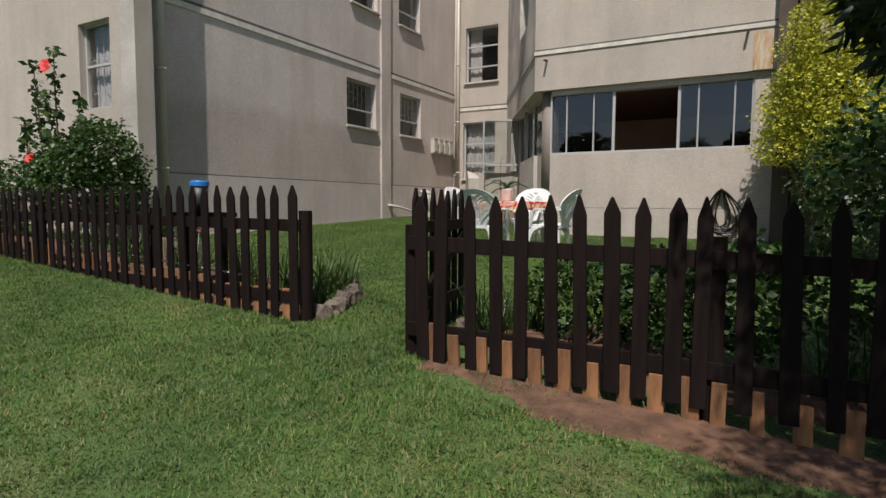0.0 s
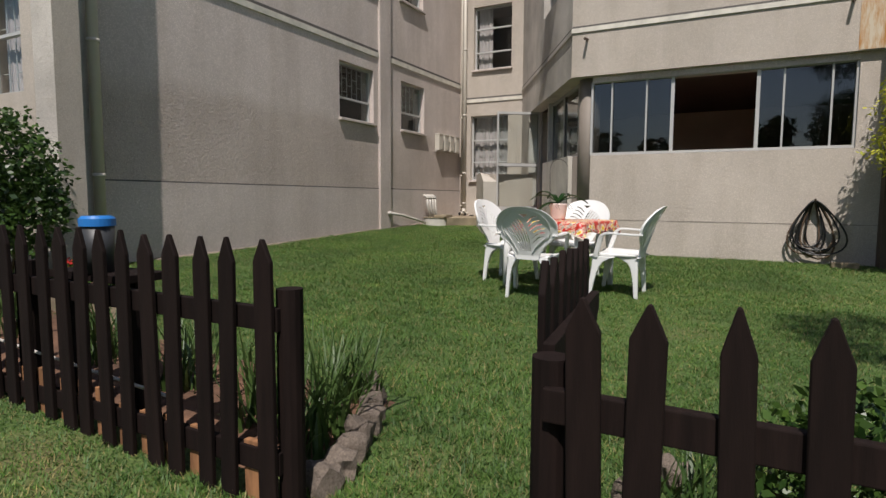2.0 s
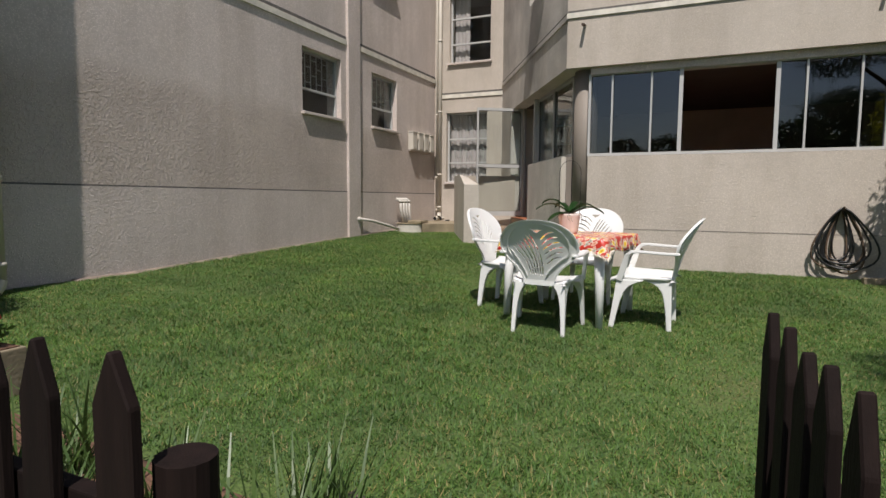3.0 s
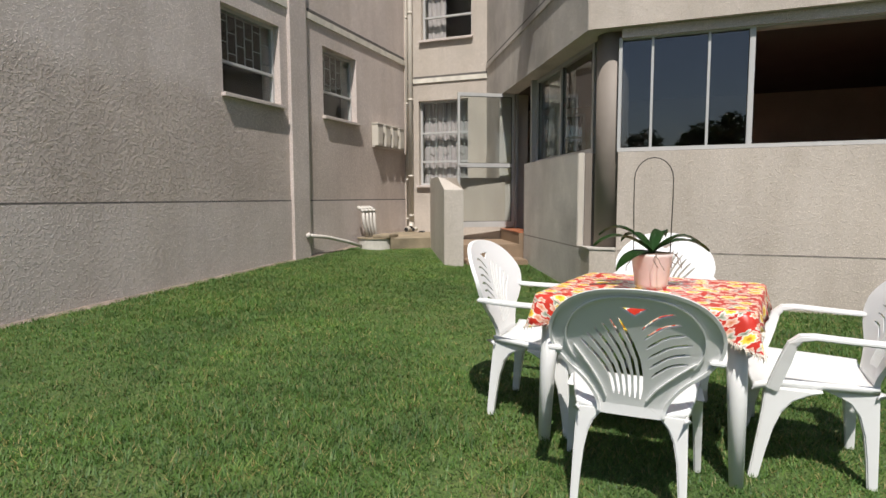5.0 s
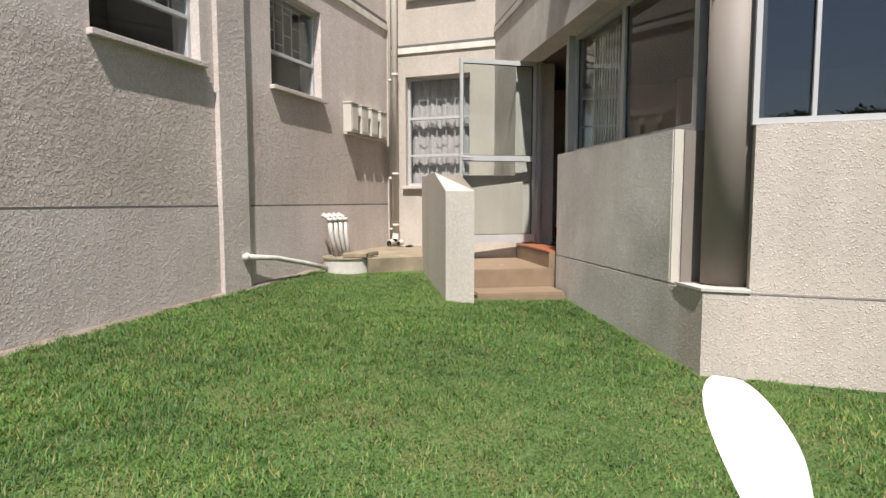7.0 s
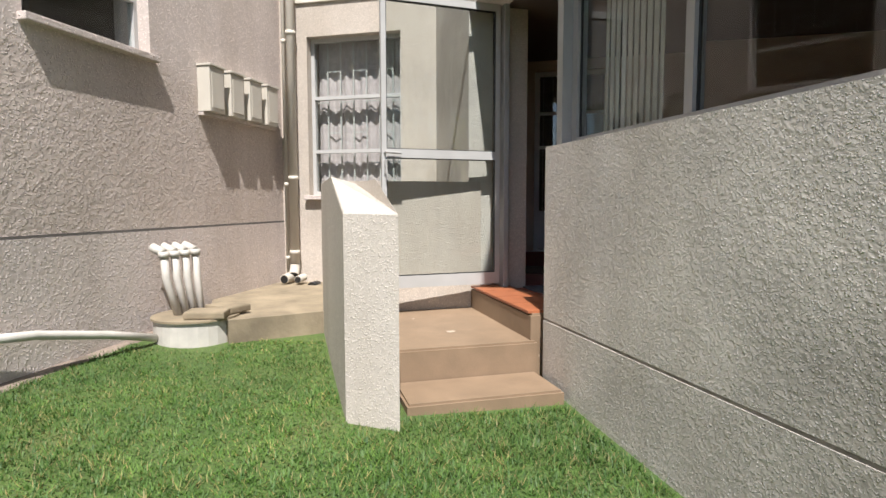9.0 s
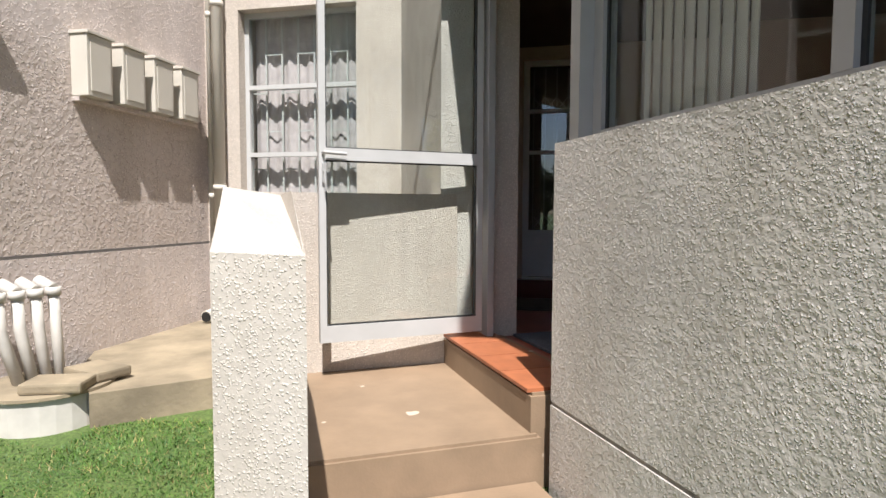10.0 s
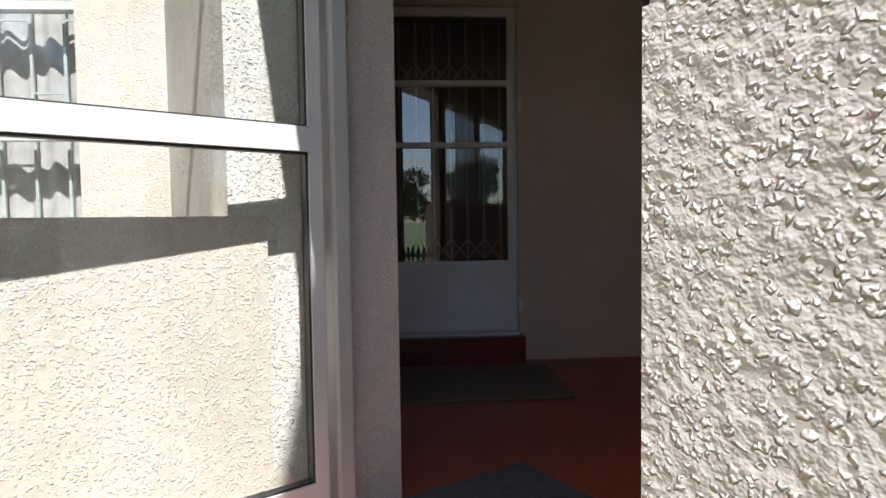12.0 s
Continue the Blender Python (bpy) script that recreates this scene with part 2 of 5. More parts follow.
# lawn ground: green thatch with soil patches
gm, nt, b = base_mat("lawn_thatch")
n1 = noise_tex(nt, 1.2, 5)
n2 = noise_tex(nt, 60, 3)
c = ramp(nt, n1.outputs[0], [(0.35, (0.05, 0.095, 0.018)), (0.6, (0.085, 0.13, 0.03)), (0.75, (0.14, 0.125, 0.05))])
c = mixc(nt, 1.0, c, ramp(nt, n2.outputs[0], [(0.3, (0.6, 0.6, 0.6)), (0.7, (1.3, 1.3, 1.2))]), "MULTIPLY")
nt.links.new(c, b.inputs["Base Color"])
b.inputs["Roughness"].default_value = 0.9
bump(nt, b, n2.outputs[0], 0.02)
M["lawn"] = gm

# tablecloth: glossy red, big yellow blooms with white rims, small pink blossoms and pale sprigs
def blooms(nt, coords, scale, petals, size, wob):
    """The distance from a bloom's heart over its scalloped reach: 1 at the rim."""
    vo = nt.nodes.new("ShaderNodeTexVoronoi")
    vo.voronoi_dimensions = "2D"
    vo.inputs["Scale"].default_value = scale
    vo.inputs["Randomness"].default_value = 0.75
    nt.links.new(coords, vo.inputs["Vector"])
    off = nt.nodes.new("ShaderNodeVectorMath")
    off.operation = "SUBTRACT"
    nt.links.new(coords, off.inputs[0])
    nt.links.new(vo.outputs["Position"], off.inputs[1])
    sx = nt.nodes.new("ShaderNodeSeparateXYZ")
    nt.links.new(off.outputs[0], sx.inputs[0])

    def op(kind, a, b_=None):
        m = nt.nodes.new("ShaderNodeMath")
        m.operation = kind
        for k, v in enumerate((a, b_)):
            if v is None:
                continue
            if isinstance(v, (int, float)):
                m.inputs[k].default_value = v
            else:
                nt.links.new(v, m.inputs[k])
        return m.outputs[0]

    ang = op("ARCTAN2", sx.outputs[1], sx.outputs[0])
    sep = nt.nodes.new("ShaderNodeSeparateColor")
    nt.links.new(vo.outputs["Color"], sep.inputs[0])
    turn = op("ADD", op("MULTIPLY", ang, float(petals)), op("MULTIPLY", sep.outputs[1], 6.0))
    reach = op("ADD", op("MULTIPLY", op("COSINE", turn), wob), 1.0)
    reach = op("MULTIPLY", reach, op("ADD", op("MULTIPLY", sep.outputs[0], 0.45), 0.7))
    return op("DIVIDE", vo.outputs["Distance"], op("MULTIPLY", reach, size)), sep.outputs[2]


cm, nt, b = base_mat("floral_oilcloth")
tc = nt.nodes.new("ShaderNodeTexCoord")
red = ramp(nt, noise_tex(nt, 2.5, 2).outputs[0], [(0.3, (0.46, 0.024, 0.012)), (0.7, (0.60, 0.045, 0.02))])
mp = nt.nodes.new("ShaderNodeMapping")
mp.inputs["Location"].default_value = (0.31, 0.17, 0)
nt.links.new(tc.outputs["UV"], mp.inputs["Vector"])
dist, _ = blooms(nt, mp.outputs[0], 13.0, 3, 0.30, 0.45)
c = mixc(nt, ramp(nt, dist, [(0.86, (1, 1, 1)), (0.92, (0, 0, 0))]), red, ramp(nt, dist, [(0.0, (0.10, 0.14, 0.06)), (0.5, (0.42, 0.42, 0.34)), (0.8, (0.70, 0.62, 0.54))]))
dist, pick = blooms(nt, tc.outputs["UV"], 17.0, 5, 0.33, 0.2)
pink = ramp(nt, dist, [(0.0, (0.55, 0.16, 0.03)), (0.3, (0.66, 0.27, 0.17)), (0.7, (0.72, 0.46, 0.33)), (0.9, (0.76, 0.60, 0.50))])
c = mixc(nt, ramp(nt, dist, [(0.94, (1, 1, 1)), (1.0, (0, 0, 0))]), c, pink)
dist, pick = blooms(nt, tc.outputs["UV"], 8.5, 8, 0.30, 0.13)
bloom = ramp(nt, dist, [(0.0, (0.50, 0.20, 0.01)), (0.26, (0.60, 0.30, 0.01)), (0.34, (0.76, 0.52, 0.03)), (0.74, (0.80, 0.62, 0.08)), (0.80, (0.80, 0.74, 0.62))])
c = mixc(nt, ramp(nt, dist, [(0.97, (1, 1, 1)), (1.0, (0, 0, 0))]), c, bloom)
nt.links.new(c, b.inputs["Base Color"])
b.inputs["Roughness"].default_value = 0.38
bump(nt, b, noise_tex(nt, 9, 3).outputs[0], 0.006)
M["cloth"] = cm
M["fringe"] = simple("cream_cotton_fringe", (0.66, 0.60, 0.50), 0.9, vary=0.15, scale=30)


# ---- mesh helpers ----
def mesh_ob(name, verts, faces, mat, smooth=False):
    me = bpy.data.meshes.new(name)
    me.from_pydata([tuple(v) for v in verts], [], faces)
    me.materials.append(mat)
    if smooth:
        me.polygons.foreach_set("use_smooth", [True] * len(me.polygons))
    me.update()
    return new(name, me)


def bm_ob(name, bm, mat, smooth=False):
    me = bpy.data.meshes.new(name)
    bm.to_mesh(me)
    bm.free()
    me.materials.append(mat)
    if smooth:
        me.polygons.foreach_set("use_smooth", [p.loop_total < 5 for p in me.polygons])
    return new(name, me)


def part(name, bm, mat, parent, label="", smooth=False):
    ob = bm_ob(name, bm, mat, smooth)
    ob.parent = parent
    if label:
        ob["label"] = label
    return ob


def thing(name, at, rz=0.0, label="", category="", group="", kind=""):
    e = new(name)
    e.matrix_world = pose(at[0], at[1], at[2], 0, 0, rz)
    return tagged(e, label, category, group, kind)


def box(bm, x0, x1, y0, y1, z0, z1, bevel=0.0, m=None):
    r = bmesh.ops.create_cube(bm, size=1.0)["verts"]
    bmesh.ops.scale(bm, verts=r, vec=(x1 - x0, y1 - y0, z1 - z0))
    bmesh.ops.translate(bm, verts=r, vec=((x0 + x1) / 2, (y0 + y1) / 2, (z0 + z1) / 2))
    if bevel:
        es = list({e for v in r for e in v.link_edges})
        r = bmesh.ops.bevel(bm, geom=es, offset=bevel, segments=2, affect="EDGES", profile=0.6)["verts"]
    if m is not None:
        bmesh.ops.transform(bm, matrix=m, verts=list({v for v in r if v.is_valid}))
    return r


def bbox(*a, **k):
    bm = bmesh.new()
    box(bm, *a, **k)
    return bm


def prism(bm, pts, z0, z1, lift=None):
    """An upright prism over a plan outline. lift: top heights, one a corner."""
    lo = [bm.verts.new((x, y, z0)) for x, y in pts]
    hi = [bm.verts.new((x, y, lift[i] if lift else z1)) for i, (x, y) in enumerate(pts)]
    k = len(pts)
    for i in range(k):
        bm.faces.new((lo[i], lo[(i + 1) % k], hi[(i + 1) % k], hi[i]))
    bm.faces.new(hi)
    bm.faces.new(lo[::-1])
    bmesh.ops.recalc_face_normals(bm, faces=bm.faces)
    return bm


def tube(bm, pts, rad, seg=10, caps=True):
    """A round bar through points; rad is one radius or one a point."""
    pts = [Vector(p) for p in pts]
    rings = []
    prev = None
    for i, p in enumerate(pts):
        d = (pts[min(i + 1, len(pts) - 1)] - pts[max(i - 1, 0)]).normalized()
        a = prev if prev is not None else (Vector((0, 0, 1)) if abs(d.z) < 0.9 else Vector((1, 0, 0)))
        u = (a - d * a.dot(d)).normalized()
        prev = u
        w = d.cross(u)
        r = rad[i] if isinstance(rad, (list, tuple)) else rad
        rings.append([bm.verts.new(p + r * (u * math.cos(2 * math.pi * k / seg) + w * math.sin(2 * math.pi * k / seg))) for k in range(seg)])
    for a, b2 in zip(rings, rings[1:]):
        for k in range(seg):
            bm.faces.new((a[k], a[(k + 1) % seg], b2[(k + 1) % seg], b2[k]))
    if caps:
        bm.faces.new(rings[0][::-1])
        bm.faces.new(rings[-1])
    return bm


def wall(name, p0, p1, z0, z1, thick, mat, holes=(), inward=1, label=""):
    """An upright wall from p0 to p1 (its outer face), with openings (u0, u1, z0, z1) cut through it."""
    p0, p1 = Vector((*p0, 0)), Vector((*p1, 0))
    d = (p1 - p0)
    length = d.length
    d.normalize()
    nrm = Vector((-d.y, d.x, 0)) * inward
    us = sorted({0.0, length, *[h[0] for h in holes], *[h[1] for h in holes]})
    zs = sorted({z0, z1, *[h[2] for h in holes], *[h[3] for h in holes]})

    def solid(i, j):
        if not (0 <= i < len(us) - 1 and 0 <= j < len(zs) - 1):
            return False
        u, z = (us[i] + us[i + 1]) / 2, (zs[j] + zs[j + 1]) / 2
        return not any(h[0] < u < h[1] and h[2] < z < h[3] for h in holes)

    bm = bmesh.new()
    cache = {}

    def vert(i, j, k):
        if (i, j, k) not in cache:
            q = p0 + d * us[i] + nrm * (thick * k)
            cache[(i, j, k)] = bm.verts.new((q.x, q.y, zs[j]))
        return cache[(i, j, k)]

    for i in range(len(us) - 1):
        for j in range(len(zs) - 1):
            if not solid(i, j):
                continue
            bm.faces.new([vert(i, j, 0), vert(i + 1, j, 0), vert(i + 1, j + 1, 0), vert(i, j + 1, 0)])
            bm.faces.new([vert(i, j + 1, 1), vert(i + 1, j + 1, 1), vert(i + 1, j, 1), vert(i, j, 1)])
            for di, dj, a, b2 in ((-1, 0, (i, j), (i, j + 1)), (1, 0, (i + 1, j), (i + 1, j + 1)), (0, -1, (i, j), (i + 1, j)), (0, 1, (i, j + 1), (i + 1, j + 1))):
                if not solid(i + di, j + dj):
                    bm.faces.new([vert(*a, 0), vert(*b2, 0), vert(*b2, 1), vert(*a, 1)])
    bmesh.ops.recalc_face_normals(bm, faces=bm.faces)
    return tagged(bm_ob(name, bm, mat), label, "", "", "structure")


def frame_matrix(origin, d, inward):
    """Local x along d, y inward, z up."""
    d = Vector((*d, 0)).normalized()
    n = Vector((*inward, 0)).normalized()
    return Matrix(((d.x, n.x, 0, origin[0]), (d.y, n.y, 0, origin[1]), (0, 0, 1, origin[2]), (0, 0, 0, 1)))


def lerp_table(x, xs, ys):
    return float(np.interp(x, xs, ys))


def ground_z(x, y):
    base = np.interp(y, [-12, 1.0, 3.9, 7.6, 11.2, 12.8, 15.2, 40], [1.1, 1.546, 1.715, 1.83, 1.93, 1.97, 2.10, 2.10])
    kl = np.interp(y, [1.0, 3.9, 7.6, 12.5], [0.066, 0.064, 0.041, 0.05])
    kr = np.interp(y, [1.0, 3.9, 7.6, 11], [0.066, 0.064, 0.02, 0.0])
    d = np.clip(x, -6, 8) - 0.6
    return base - np.where(d < 0, kl, kr) * d


# slanted side of the building: s runs along it, n into it
SO, SD, SN = Vector((0.2, 11.12)), Vector((-0.49, 0.872)).normalized(), Vector((0.872, 0.49)).normalized()


def sl(s, n):
    p = SO + SD * s + SN * n
    return (p.x, p.y)


SLM = frame_matrix((SO.x, SO.y, 0), SD, SN)


# ---- ground ----
def axis(lo, hi, step, far):
    core = list(np.arange(lo, hi + 1e-6, step))
    left = [lo - d for d in far][::-1]
    right = [hi + d for d in far]
    return left + core + right


FAR = [1, 2.5, 5, 10, 20, 50, 120, 400, 1500]
gx, gy = axis(-5, 6, 0.25, FAR), axis(-2, 15.5, 0.25, FAR)
verts = [(x, y, float(ground_z(x, y))) for y in gy for x in gx]
nxg = len(gx)
faces = [(j * nxg + i, j * nxg + i + 1, (j + 1) * nxg + i + 1, (j + 1) * nxg + i) for j in range(len(gy) - 1) for i in range(nxg - 1)]
ground = tagged(mesh_ob("ground", verts, faces, M["lawn"], True), "green mown lawn rising gently towards the building", "", "", "structure")


# ---- building: walls ----
LX, BY, FY = -3.56, 15.05, 11.19
TOP = 9.6
wall("wall_left", (LX, 6.22), (LX, 15.3), 1.0, TOP, 0.28, M["wall"],
     [(4.23, 5.23, 4.09, 5.04), (6.18, 7.10, 4.09, 5.04), (4.38, 5.30, 6.58, 7.5), (6.13, 7.05, 6.58, 7.5)],
     label="grey roughcast side wall with shallow painted bands")
wall("wall_back", (LX - 0.3, BY), (-1.9, BY), 1.0, TOP, 0.28, M["wall_back"],
     [(0.58, 1.515, 3.17, 4.66), (0.64, 1.575, 5.71, 7.13)], label="cream roughcast end wall")
wall("wall_front_block", (-9.0, 5.71), (-3.20, 5.71), 0.5, TOP, 0.25, M["wall_back"], [(4.53, 5.26, 3.76, 4.93), (4.53, 5.26, 6.3, 7.4)],
     label="cream roughcast wall of the projecting block")
wall("wall_block_side", (-3.20, 5.71), (-3.39, 6.13), 0.5, TOP, 0.2, M["wall_dark"], label="rough weathered return wall")
wall("wall_block_return", (-3.39, 6.13), (LX, 6.24), 0.5, TOP, 0.2, M["wall_dark"], label="rough weathered return wall")
wall("wall_outer", (-9.0, 5.7), (-9.0, 19), 0.5, TOP, 0.2, M["wall"], inward=-1)
wall("wall_outer_back", (-9.0, 19.0), (5.0, 19.0), 0.5, TOP, 0.2, M["wall"], inward=-1)
wall("wall_outer_right", (4.7, 11.4), (4.7, 19.0), 0.5, TOP, 0.2, M["wall"])


def strip(name, bm, mat, label=""):
    return tagged(bm_ob(name, bm, mat), label, "", "", "structure")


bm = bmesh.new()
box(bm, LX, LX + 0.05, 11.60, 11.95, 1.0, TOP)
strip("pilaster", bm, M["wall_low"], "plain grey pilaster on the side wall")
for y0, y1 in ((6.32, 11.60), (11.95, BY)):
    strip("plinth_joint", bbox(LX - 0.01, LX + 0.004, y0, y1, 2.905, 2.922), M["joint"], "dark horizontal plaster joint")
    strip("plinth", bbox(LX - 0.01, LX + 0.007, y0, y1, 1.4, 2.905), M["wall_low"], "smooth grey plinth")
    strip("band", bbox(LX - 0.01, LX + 0.022, y0, y1, 5.30, 5.385, bevel=0.004), M["band"], "pale painted band")
    strip("band_shadow_joint", bbox(LX - 0.01, LX + 0.006, y0, y1, 5.40, 5.44), M["joint"], "dark joint over the band")
strip("band", bbox(LX + 0.05, -1.97, BY - 0.022, BY + 0.01, 4.97, 5.05, bevel=0.004), M["band"], "pale painted band")
strip("band_shadow_joint", bbox(LX + 0.05, -1.97, BY - 0.006, BY + 0.01, 5.055, 5.09), M["joint"], "dark joint over the band")

# front wall of the sun room, its beam and the parapet over it
wall("wall_sunroom_front", (0.49, FY), (3.72, FY), 0.9, 3.375, 0.24, M["wall_big"], label="cream roughcast wall under the wide window")
wall("wall_sunroom_end", (3.72, FY), (4.9, FY), 0.9, 4.52, 0.24, M["wall_big"], label="cream roughcast end of the front wall")
strip("joint_line", bbox(0.5, 4.0, FY - 0.003, FY + 0.01, 2.425, 2.435), M["joint_soft"], "thin joint in the wall")
beam = bmesh.new()
prism(beam, [(0.2, 11.12), (4.0, 11.12), (4.0, 11.40), (0.55, 11.40)], 4.52, 6.12)
strip("beam_front", beam, M["wall_back"], "cream painted slab edge and parapet")
strip("band", bbox(0.19, 4.0, 11.10, 11.125, 5.15, 5.215), M["band"], "pale painted band")
strip("band_shadow_joint", bbox(0.2, 4.0, 11.114, 11.125, 5.217, 5.245), M["joint"], "dark joint over the band")
# Shade of the balcony recess put into this wall's dark colour.
strip("wall_upper_back", bbox(0.3, 4.6, 12.9, 13.1, 4.6, TOP), M["room_unlit"], "balcony back wall coloured dark for its shade")
strip("slab_upper", bbox(-0.5, 4.6, 11.3, 15.0, 7.3, 7.5), M["wall_big"], "balcony slab above")
stain = strip("rust_mark", bbox(3.68, 3.94, 11.113, 11.125, 4.53, 5.10), M["rust"], "orange rust streak on the beam")

# slanted side: local boxes in (s, n)
def sbox(bm, s0, s1, n0, n1, z0, z1, lift=None):
    return prism(bm, [sl(s0, n0), sl(s1, n0), sl(s1, n1), sl(s0, n1)], z0, z1, lift)


def sob(name, s0, s1, n0, n1, z0, z1, mat, label="", kind="structure"):
    return tagged(bm_ob(name, sbox(bmesh.new(), s0, s1, n0, n1, z0, z1), mat), label, "", "", kind)


sob("wall_slanted_upper", 0.02, 1.0, 0.0, 0.25, 4.52, 9.6, M["wall_dark"], "rough weathered slanted wall over the sun room")
sob("wall_slanted_upper", 1.0, 2.2, 0.0, 0.25, 4.52, 6.0, M["wall_dark"], "rough weathered slanted wall over the sun room")
sob("wall_slanted_upper", 1.0, 2.2, 0.0, 0.25, 7.3, 9.6, M["wall_dark"], "rough weathered slanted wall over the sun room")
sob("wall_slanted_upper", 2.2, 4.6, 0.0, 0.25, 4.52, 9.6, M["wall_dark"], "rough weathered slanted wall over the sun room")
sob("band", 0.0, 4.5, -0.018, 0.01, 5.13, 5.20, M["wall_dark"], "weathered band")
sob("band_shadow_joint", 0.0, 4.5, -0.006, 0.01, 5.205, 5.235, M["joint"], "dark joint over the band")
sob("wall_beyond_door", 3.555, 4.6, 0.0, 0.19, 1.0, 4.52, M["wall_dark"], "rough weathered slanted wall past the door")
sob("door_jamb", 3.46, 3.60, 0.215, 0.43, 2.2, 4.52, M["wall_back"], "rough painted door reveal")
sob("low_wall", 0.37, 2.35, 0.06, 0.135, 2.44, 3.40, M["wall_dark"], "low weathered roughcast wall under the side windows")
sob("low_wall_base", 0.03, 2.35, 0.058, 0.30, 1.0, 2.425, M["wall_dark"], "weathered roughcast base of the low wall")
sob("plinth_joint", 0.30, 2.35, 0.064, 0.30, 2.425, 2.44, M["joint_soft"], "dark joint along the low wall")
# Recess is in shade; the darker column colour puts that shade into it.
sob("low_wall_inner", 0.36, 2.35, 0.137, 0.40, 2.44, 3.395, M["column"], "inner face of the low wall, shade put into its grey")
sob("low_wall_edge", 0.355, 0.37, 0.065, 0.115, 2.44, 3.40, M["pipe"], "pale painted end of the low wall")
base = bmesh.new()
prism(base, [(0.245, 11.135), (0.49, 11.135), (0.49, 11.6), (0.40, 11.6), sl(0.285, 0.06)], 1.0, 2.44)
strip("corner_base", base, M["wall_big"], "cream base under the corner column")
edge = bmesh.new()
prism(edge, [(0.235, 11.125), (0.49, 11.125), (0.49, 11.25), (0.33, 11.25), sl(0.285, 0.05)], 2.44, 2.455)
strip("corner_base_edge", edge, M["pipewhite"], "white painted ledge under the column")
bm = bmesh.new()
tube(bm, [(0.405, 11.43, 2.455), (0.405, 11.43, 4.52)], 0.155, 40)
tagged(bm_ob("column", bm, M["column"], True), "round brown-grey painted column at the sun room corner", "column", "", "structure")

# floors and ceiling of the sun room
fl = bmesh.new()
prism(fl, [(0.5, 11.43), (4.7, 11.43), (4.7, 15.95), (-2.2, 15.95), sl(4.4, 0.25), sl(2.36, 0.20), sl(0.4, 0.3)], 1.2, 2.44)
strip("floor_sunroom", fl, M["redfloor"], "polished red floor of the sun room")
# Ceiling takes the dark colour that stands for unlit rooms.
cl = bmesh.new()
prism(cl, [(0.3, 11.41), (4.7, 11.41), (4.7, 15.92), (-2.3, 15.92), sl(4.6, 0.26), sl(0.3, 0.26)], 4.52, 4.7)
strip("ceiling_sunroom", cl, M["room_unlit"], "sun room ceiling coloured dark for the unlit interior")
# Unseen ceiling added to keep the sun out behind the inner door.
strip("sun_block_back_room", bbox(-3.5, 4.7, 15.92, 17.2, 4.52, 4.7), M["room_unlit"], "unseen dark ceiling keeping sun out of the inner room")
strip("soffit", bbox(0.5, 3.72, FY + 0.0, FY + 0.22, 4.43, 4.518), M["wall_low"], "grey window head under the beam")
wall("wall_inner_back", (-2.4, 15.95), (4.7, 15.95), 2.2, 4.6, 0.15, M["room"], [(1.19, 1.93, 2.59, 4.42)], label="brown painted inner wall")
strip("wall_inner_return", bbox(0.24, 4.6, 15.6, 15.95, 2.44, 4.52), M["room"], "brown painted inner wall")
strip("door_step_inner", bbox(-1.32, -0.45, 15.86, 15.95, 2.44, 2.59), M["redstep"], "dark red step below the inner door")
# Dark sheet standing for the unlit room past the inner door.
strip("room_behind_door", bbox(-1.6, 0.0, 16.6, 16.7, 2.2, 4.6), M["room_unlit"], "wall past the inner door, coloured dark for an unlit room")

# landing, steps and door sill
def step(name, s0, s1, nl, nr, z0, z1, label):
    bm = sbox(bmesh.new(), s0, s1, nl, nr, z0, z1)
    es = [e for e in bm.edges if all(v.co.z > z1 - 1e-4 for v in e.verts)]
    bmesh.ops.bevel(bm, geom=es, offset=0.012, segments=2, affect="EDGES")
    return tagged(bm_ob(name, bm, M["stepbrown"]), label, "", "", "structure")


step("step_1", 2.03, 2.395, -0.80, 0.03, 1.2, 2.12, "brown painted concrete step")
step("step_2", 2.395, 3.54, -1.0, 0.045, 1.2, 2.295, "brown painted concrete landing")
step("door_sill", 2.42, 3.52, 0.012, 0.35, 2.0, 2.449, "brown painted door step")
for i in range(4):
    a = 2.44 + i * 0.27
    t = sbox(bmesh.new(), a, a + 0.264, 0.006, 0.29, 2.4495, 2.464)
    tagged(bm_ob("sill_tile", t, M["terracotta"]), "orange terracotta tile on the door step", "", "", "structure")

# pier wall beside the steps and the low wall behind the landing
bm = bmesh.new()
A, B2 = Vector((-1.737, 12.33)), Vector((-1.472, 12.322))
LEN, SL = 1.55, 0.64
pa = [A, B2, B2 + SD * SL, B2 + SD * LEN, A + SD * LEN, A + SD * SL]
prism(bm, [tuple(p) for p in pa], 1.3, 3.25, lift=[3.05, 3.045, 3.225, 3.23, 3.23, 3.23])
bmesh.ops.bevel(bm, geom=[e for e in bm.edges if min(v.co.z for v in e.verts) > 2], offset=0.006, segments=1, affect="EDGES")
tagged(bm_ob("pier_wall", bm, M["pier"]), "white roughcast balustrade wall with a sloping end", "", "", "structure")
sob("landing_wall", 3.53, 3.74, -1.07, 0.09, 1.3, 3.25, M["wall_back"], "low cream roughcast wall behind the landing")


